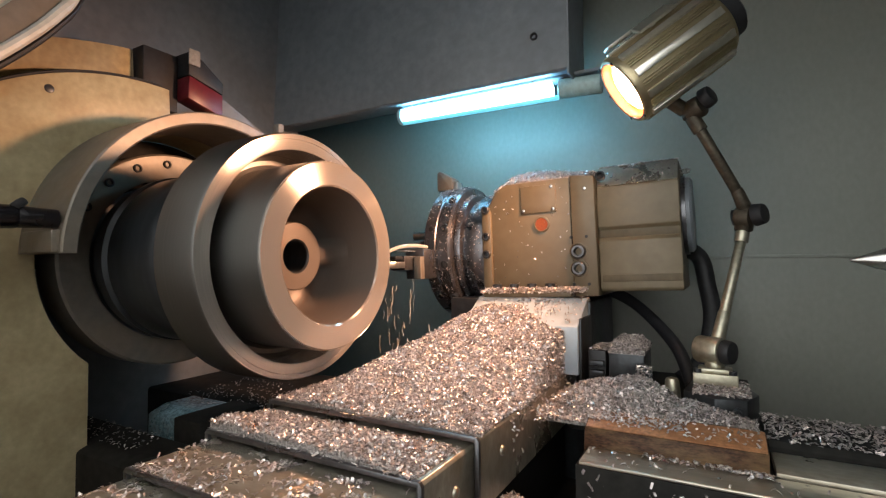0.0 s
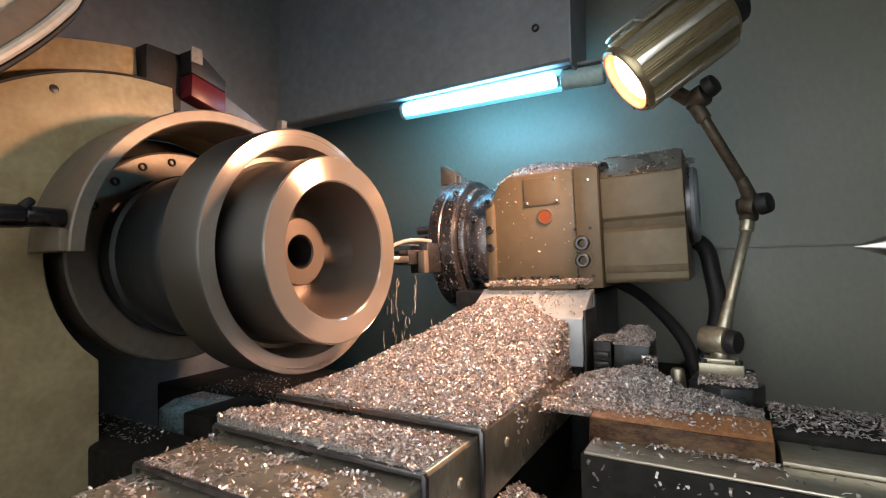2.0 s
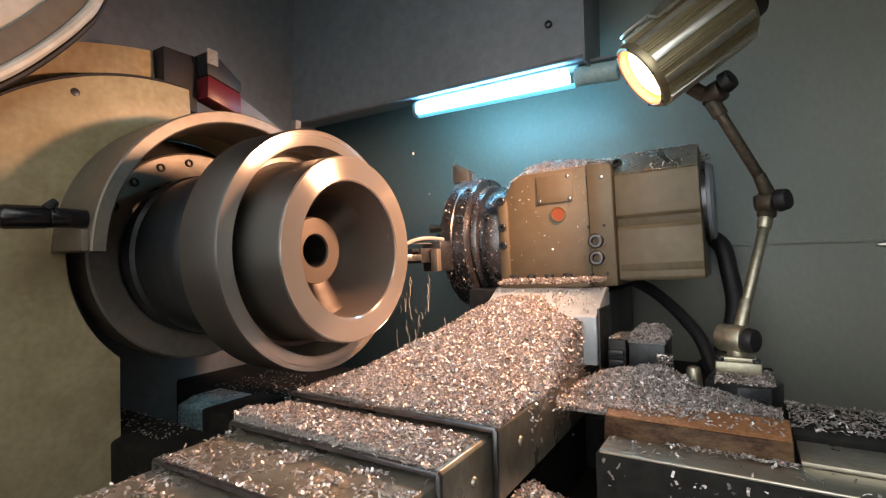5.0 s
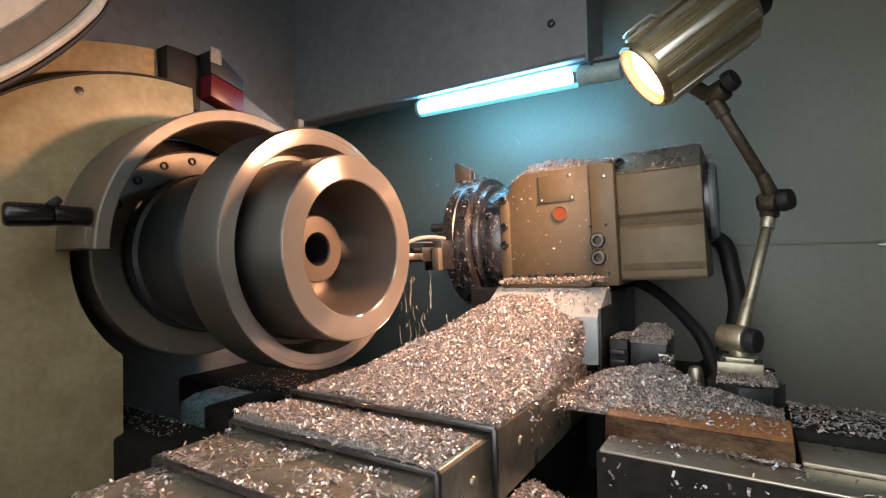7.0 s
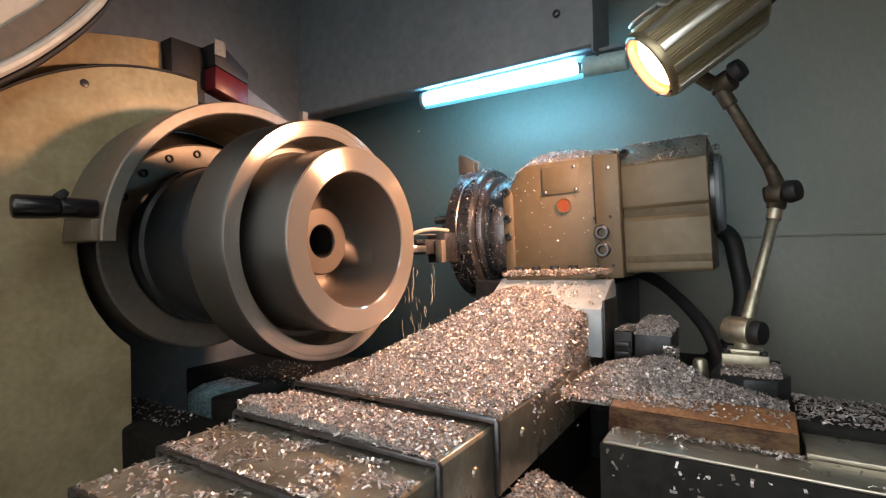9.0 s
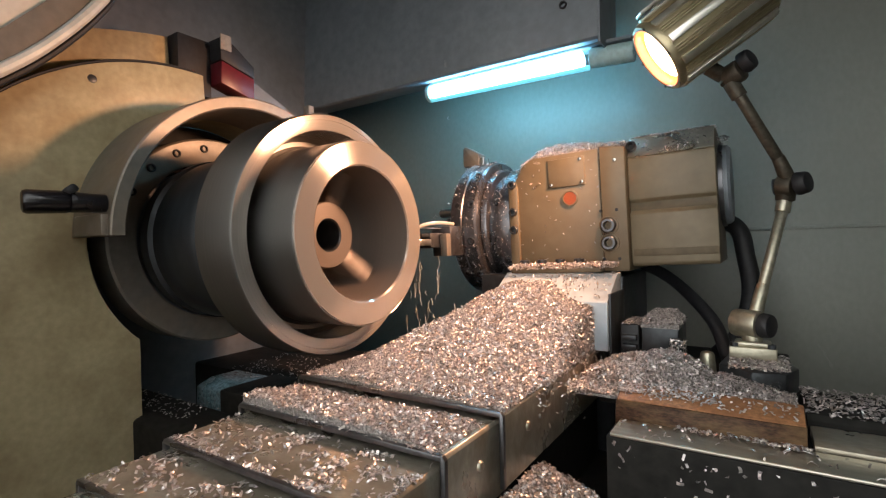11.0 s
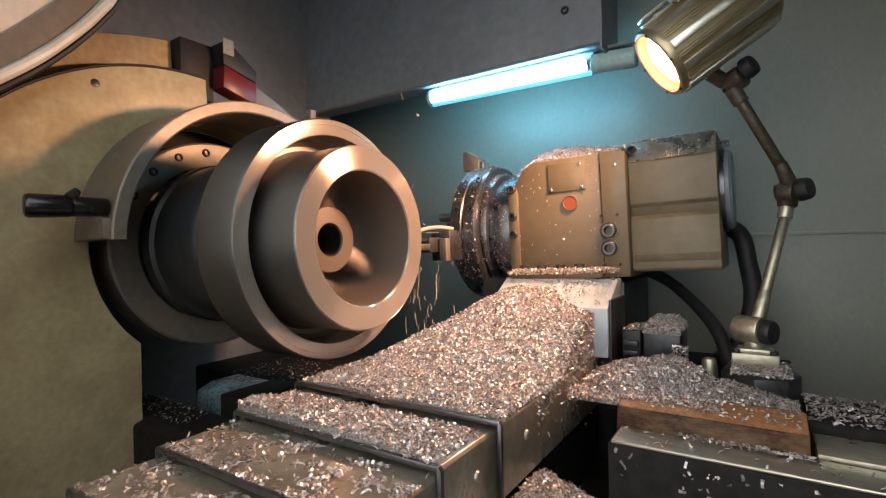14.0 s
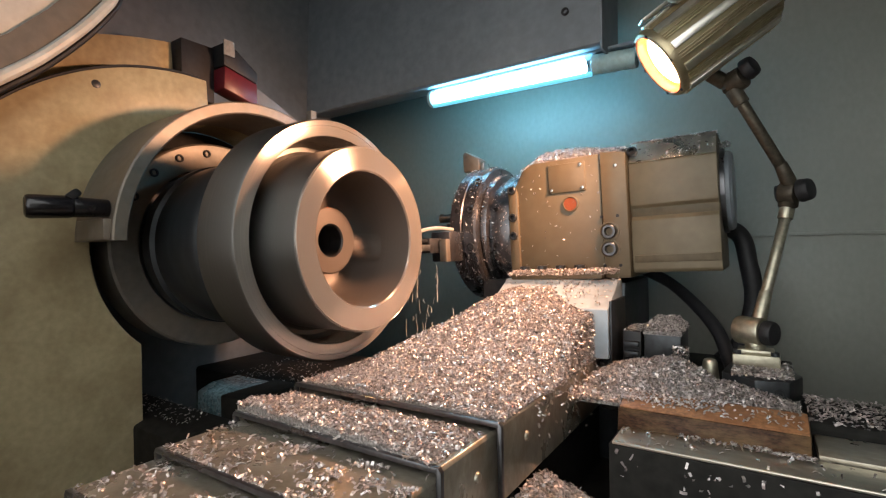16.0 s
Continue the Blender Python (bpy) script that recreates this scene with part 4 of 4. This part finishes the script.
# ---------------------------------------------------------------- lights that the place has
def tube_light():
    t = thing("tube_light", 0.04, 0.415, 1.315, "glowing cool white tube light under the hood", "tube light")
    part("tube", rod((-0.158, 0.405, 1.3165), (0.172, 0.405, 1.3135), 0.0160, bev=0.004), TUBE, t)
    part("diffuser", rod((-0.162, 0.400, 1.3000), (0.185, 0.400, 1.2960), 0.0045, bev=0.001), TUBE_SOFT, t, "cyan-lit lower rim of the diffuser")
    part("tube_end", rod((0.186, 0.405, 1.3135), (0.262, 0.405, 1.3095), 0.0175, bev=0.002), TUBE_END, t, "frosted unlit end of the tube")
    part("housing", prism([(0.392, 1.336), (0.430, 1.338), (0.432, 1.333), (0.395, 1.331)], -0.166, 0.266, "x", 0.001), HOOD, t)
    part("end_cap", rod((-0.172, 0.405, 1.3165), (-0.163, 0.405, 1.3165), 0.0185, bev=0.002), TUBE_END, t)


tube_light()


def work_lamp():
    w = thing("work_lamp", 0.43, 0.27, 0.823, "jointed machine lamp with ribbed champagne aluminium head, switched on", "work lamp")
    part("base", merge(box(0.402, 0.455, 0.252, 0.288, 0.8232, 0.840, 0.002), box(0.408, 0.449, 0.256, 0.284, 0.840, 0.846, 0.002)), POLE, w)
    for x in (0.408, 0.449):
        socket_screw("bolt", (x, 0.258, 0.842), (0, 0, 1), 0.005, w, DARK)
    low = part("lower_joint", merge(rod((0.428, 0.27, 0.845), (0.4280, 0.2720, 0.8620), 0.012), rod((0.4080, 0.2820, 0.8680), (0.4380, 0.2660, 0.8680), 0.0185, bev=0.003)), POLE, w)
    part("knob", rod((0.4380, 0.2660, 0.8680), (0.4500, 0.2595, 0.8680), 0.0165, 0.0150, bev=0.003), RUBBER, low, "black ribbed clamping knob")
    part("lower_arm", merge(rod((0.4320, 0.2792, 0.8804), (0.4410, 0.2920, 0.9190), 0.0088, 0.0075), rod((0.4410, 0.2925, 0.9170), (0.4675, 0.3420, 1.0288), 0.0068), rod((0.4647, 0.3368, 1.0165), (0.4683, 0.3415, 1.0372), 0.0092)), POLE, w)
    mid = part("middle_joint", merge(rod((0.4606, 0.3433, 1.0538), (0.4795, 0.3344, 1.0520), 0.016, bev=0.004), rod((0.4684, 0.3435, 1.0334), (0.4709, 0.3366, 1.0575), 0.012)), ARM, w)
    part("knob", rod((0.4813, 0.3330, 1.0538), (0.4945, 0.3259, 1.0557), 0.0165, 0.014, bev=0.003), RUBBER, mid, "black ribbed clamping knob")
    part("knob", rod((0.4540, 0.3401, 1.0520), (0.4616, 0.3408, 1.0529), 0.012, bev=0.003), DARK, mid)
    part("upper_arm", merge(rod((0.4718, 0.3356, 1.0612), (0.4603, 0.3247, 1.0920), 0.010, 0.0078), rod((0.4613, 0.3258, 1.0884), (0.4146, 0.2889, 1.1813), 0.0074), rod((0.4182, 0.2909, 1.1734), (0.4074, 0.2880, 1.1947), 0.0100)), ARM, w)
    up = part("upper_joint", merge(rod((0.4020, 0.2934, 1.2020), (0.4218, 0.2826, 1.2091), 0.0155, bev=0.004), rod((0.3993, 0.2898, 1.2055), (0.3813, 0.2799, 1.2191), 0.010), rod((0.4074, 0.2880, 1.1947), (0.4056, 0.2898, 1.2037), 0.012)), ARM, w)
    part("knob", rod((0.4218, 0.2817, 1.2146), (0.4335, 0.2754, 1.2200), 0.0155, 0.0135, bev=0.003), RUBBER, up, "black ribbed clamping knob")
    # head: a ribbed barrel along the beam
    q = (-BEAM).to_track_quat("Z", "Y").to_matrix().to_4x4()
    place = Matrix.Translation(LENS) @ q @ Matrix.Scale(0.90, 4)

    def turned(profile, seg=48):
        bm = turn_x([(z, r) for z, r in profile], 0, 0, seg)
        for v in bm.verts:
            a, b, c = v.co
            v.co = (b, c, a)
        bm.transform(place)
        return bm

    head = part("head", turned([(0.010, 0.048), (0.004, 0.0485), (0.002, 0.0535), (0.004, 0.0550), (0.150, 0.0550), (0.158, 0.050), (0.160, 0.0), (0.154, 0.0), (0.150, 0.046), (0.010, 0.048)]), ALU, w, "ribbed champagne aluminium lamp head")
    for k in range(10):
        a0 = 36 * k
        for off, wid, hgt, mat in ((0, 11, 0.0045, ALU_PALE), (13, 1.6, 0.0032, ALU), (17, 1.6, 0.0032, ALU), (21, 1.6, 0.0032, ALU)):
            prof = []
            for a, r in ((a0 + off - wid / 2, 0.0545), (a0 + off + wid / 2, 0.0545), (a0 + off + wid / 2, 0.0550 + hgt), (a0 + off - wid / 2, 0.0550 + hgt)):
                prof.append((r * math.cos(radians(a)), r * math.sin(radians(a))))
            bm = prism(prof, 0.006, 0.148, "z", 0.0006)
            bm.transform(place)
            part("rib", bm, mat, head)
    part("lens_ring", turned([(0.011, 0.0462), (-0.004, 0.0478), (-0.005, 0.0490), (-0.0045, 0.0500)]), AMBER, head, "orange-lit inner lens ring")
    part("front_ring", turned([(-0.0045, 0.0500), (-0.004, 0.0535), (0.000, 0.0556), (0.008, 0.0552)]), ALU, head, "dark gold front ring")
    for k in range(6):
        a = radians(60 * k + 15)
        c = place @ Vector((0.0528 * math.cos(a), 0.0528 * math.sin(a), -0.004))
        part("screw", rod(c, c + BEAM * 0.002, 0.002, seg=10, bev=0.0004), DARK, head)
    part("reflector", turned([(0.0105, 0.0464), (0.013, 0.043), (0.022, 0.030), (0.028, 0.014), (0.030, 0.0)]), REFLECTOR, head, "glowing orange reflector")
    part("bulb", turned([(0.0050, 0.0), (0.0055, 0.028), (0.0065, 0.0365), (0.0085, 0.0400), (0.012, 0.0)]), FILAMENT, head, "glaring halogen bulb")
    side = (q.inverted() @ Vector((-0.55, -0.36, 0.75)).to_4d()).to_3d()
    a0 = math.degrees(math.atan2(side.y, side.x))
    for z0, z1, off in ((0.012, 0.066, 0), (0.050, 0.110, 26)):
        prof = [(r * math.cos(radians(a0 + off + w)), r * math.sin(radians(a0 + off + w))) for w, r in ((-11, 0.064), (11, 0.064), (11, 0.069), (-11, 0.069))]
        bm = prism(prof, z0, z1, "z", 0.0008)
        leg = prism([(r * math.cos(radians(a0 + off + w)), r * math.sin(radians(a0 + off + w))) for w, r in ((-2, 0.054), (2, 0.054), (2, 0.067), (-2, 0.067))], z0 + 0.02, z0 + 0.03, "z", 0.0005)
        bm = merge(bm, leg)
        bm.transform(place)
        part("bracket", bm, ALU_PALE, head, "pale aluminium bracket bar")
    part("rear_cap", turned([(0.158, 0.0), (0.158, 0.038), (0.185, 0.036), (0.19, 0.03), (0.19, 0.0)]), RUBBER, head, "black rear cap")


work_lamp()


# ---------------------------------------------------------------- tailstock, hose and coolant
def tailstock():
    t = thing("tailstock", 0.85, 0, 0.79, "steel live centre in a grey tailstock", "tailstock")
    part("center", turn_x([(0.523, 0.0), (0.525, 0.0012), (0.571, 0.0185), (0.582, 0.0195), (0.60, 0.0200), (0.60, 0.0)], 0, 0.988, 48), STEEL, t, "polished steel centre point")
    part("quill", turn_x([(0.60, 0.0), (0.60, 0.034), (0.604, 0.037), (0.80, 0.037), (0.80, 0.0)], 0, 0.988, 48), GUARD, t)
    part("body", prism([(-0.09, 0.79), (-0.07, 1.05), (-0.04, 1.08), (0.04, 1.08), (0.07, 1.05), (0.11, 0.79)], 0.78, 1.05, "x", 0.008), CREAM_EDGE, t)


tailstock()


def hose():
    h = thing("cable_hose", 0.40, 0.45, 0.80, "black rubber cable hose hanging behind the turret", "hose")
    part("hose", pipe([(0.36, 0.44, 1.02), (0.405, 0.47, 1.00), (0.418, 0.47, 0.95), (0.425, 0.45, 0.89), (0.41, 0.42, 0.83), (0.38, 0.40, 0.797)], 0.014, 14), RUBBER, h)
    g = thing("cable_hose", 0.33, 0.42, 0.86, "black cable hose sloping down to the carriage", "hose")
    part("hose", pipe([(0.22, 0.49, 0.95), (0.30, 0.46, 0.915), (0.37, 0.38, 0.86), (0.395, 0.33, 0.815), (0.40, 0.31, 0.797)], 0.010, 12), RUBBER, g)


hose()

rng_fly = np.random.default_rng(77)
FLY = []
DRIPS = []


def flying_chips():
    v, f = chips([((0, 0, 0), (0, 0, 1))], 3, 0.0065, 0.0)
    me = bpy.data.meshes.new("flying_chip")
    me.from_pydata(v, [], f)
    me.materials.append(SWARF)
    for k in range(300):
        ob = new("flying_chip", me)
        tagged(ob, "bright steel chip thrown from the cut", "metal chip", "flying chips")
        FLY.append(ob)


def coolant_drips():
    rng = np.random.default_rng(15)
    for k in range(36):
        ln = rng.uniform(0.006, 0.030)
        bm = pipe([(0, 0, 0), (rng.normal(0, 0.0012), rng.normal(0, 0.0012), -ln * 0.5), (rng.normal(0, 0.0015), 0, -ln)], rng.uniform(0.0003, 0.0009), 8)
        ob = new("coolant_drip", finish(bm, COOLANT, "coolant_drip"))
        tagged(ob, "milky strand of falling coolant", "coolant", "coolant drips")
        DRIPS.append(ob)


flying_chips()
coolant_drips()


# ---------------------------------------------------------------- what moves
FEED = [(0.0, 0.0209), (0.5, 0.0211), (1.0, 0.0209), (1.5, 0.0197), (2.0, 0.0195), (2.5, 0.0194), (3.0, 0.0189), (3.5, 0.019), (4.0, 0.0185), (6.5, 0.0153), (7.0, 0.0149), (7.5, 0.0137), (8.0, 0.0135), (8.5, 0.0127), (9.0, 0.0117), (11.5, 0.0071), (12.0, 0.0063), (12.5, 0.0055), (13.0, 0.0036), (13.5, 0.002), (14.0, 0.001), (14.5, 0.0), (15.0, 0.0), (15.5, 0.0), (16.0, 0.0)]


CREEP = [(0.0, 5), (0.5, 12), (1.0, -5), (1.5, 0), (2.0, 0), (2.5, 15), (3.0, 72), (3.5, 98), (4.0, 115), (6.5, 232), (7.0, 245), (7.5, 260), (8.0, 308), (8.5, 327),
         (9.0, 345), (11.5, 460), (12.0, 477), (12.5, 494), (13.0, 513), (13.5, 540), (14.0, 570), (14.5, 584), (15.0, 593), (16.0, 592)]


def feed(t):
    for (a, p), (b, q) in zip(FEED, FEED[1:]):
        if t <= b:
            return p + (q - p) * (t - a) / (b - a)
    return FEED[-1][1]


def motions():
    # the ribs seem to creep: the spin turns almost a third of a turn between looks
    spin = [(round(k / 15, 4), 80.0 * k - float(np.interp(k / 15, *zip(*CREEP)))) for k in range(0, 241)]
    for ob in (WORK, CHUCK):
        x, y, z = ORIGIN[ob]
        walk(ob, [(t, pose(x, y, z, -a)) for t, a in spin])
    for ob in [COVERS] + HEAPS + SLIDE:
        x, y, z = ORIGIN[ob]
        if ob in SLIDE[1:]:
            lean = pose(0.17, 0.40, 0.931) @ pose(0, 0, 0, 0, -1.8, 0) @ pose(-0.17, -0.40, -0.931)
        else:
            lean = Matrix.Identity(4)
        walk(ob, [(t, pose(0, d, 0) @ lean @ pose(x, y, z)) for t, d in FEED])
    # chips: each waits at the cut, is thrown once, and stays where it lands
    for k, ob in enumerate(FLY):
        share = (k + rng_fly.uniform(0, 0.9)) / len(FLY)
        t0 = 0.4 + 2.4 * share / 0.05 if share < 0.05 else 2.7 + 12.9 * (share - 0.05) / 0.95
        seat = Vector((rng_fly.uniform(-0.064, -0.038), rng_fly.uniform(0.20, 0.28), 1.0115))
        start = seat + Vector((0, feed(t0), 0))
        v = Vector((rng_fly.uniform(-0.2, 1.3), rng_fly.uniform(-0.45, 0.55), rng_fly.uniform(0.3, 2.7)))
        turn = rng_fly.uniform(200, 700)
        rest = 0.735
        for _ in range(2):
            air = (v.z + math.sqrt(v.z ** 2 + 2 * 9.81 * (start.z - rest))) / 9.81
            x1, y1 = start.x + v.x * air, start.y + v.y * air
            on_bed = -0.6 < x1 < 1.5 and 0.07 < y1 < 0.30
            rest = 0.775 if on_bed and x1 > 0.30 else 0.757 if on_bed else 0.302
        air = (v.z + math.sqrt(v.z ** 2 + 2 * 9.81 * (start.z - rest))) / 9.81
        rows = [(0.0, pose(seat.x, seat.y + feed(0), seat.z, 0, 30, 0))]
        if t0 > 0.2:
            rows.append((t0 - 0.067, pose(*start, 0, 30, 0)))
        n = max(6, int(air / 0.067))
        for i in range(n + 1):
            s = air * i / n
            p = start + v * s + Vector((0, 0, -4.905 * s * s))
            p.y = min(p.y, 0.585)
            if t0 + s < 15.9:
                rows.append((t0 + s, pose(p.x, p.y, max(p.z, rest), turn * s * 0.4, 30 + turn * s, 40 * s)))
        rows.append((16.0, rows[-1][1]))
        walk(ob, rows)
    # coolant: strands that fall in short runs under the tool
    for k, ob in enumerate(DRIPS):
        x = (-0.054, -0.050, -0.010)[k % 3] + rng_fly.normal(0, 0.004 + 0.0006 * k)
        y = 0.178 + rng_fly.normal(0, 0.006)
        z = 0.972 - 0.0125 * (k // 3) - 0.02 * rng_fly.uniform(0, 1)
        rows = []
        for i in range(0, 161):
            t = i / 10
            rows.append((t, pose(x + 0.0015 * math.sin(2.1 * i + k), y + feed(t) + 0.0015 * math.cos(1.7 * i), z - 0.006 * ((i * 0.37 + k * 0.21) % 1.0), 2 * math.sin(i + k), 2 * math.cos(1.3 * i), 0)))
        walk(ob, rows)


motions()
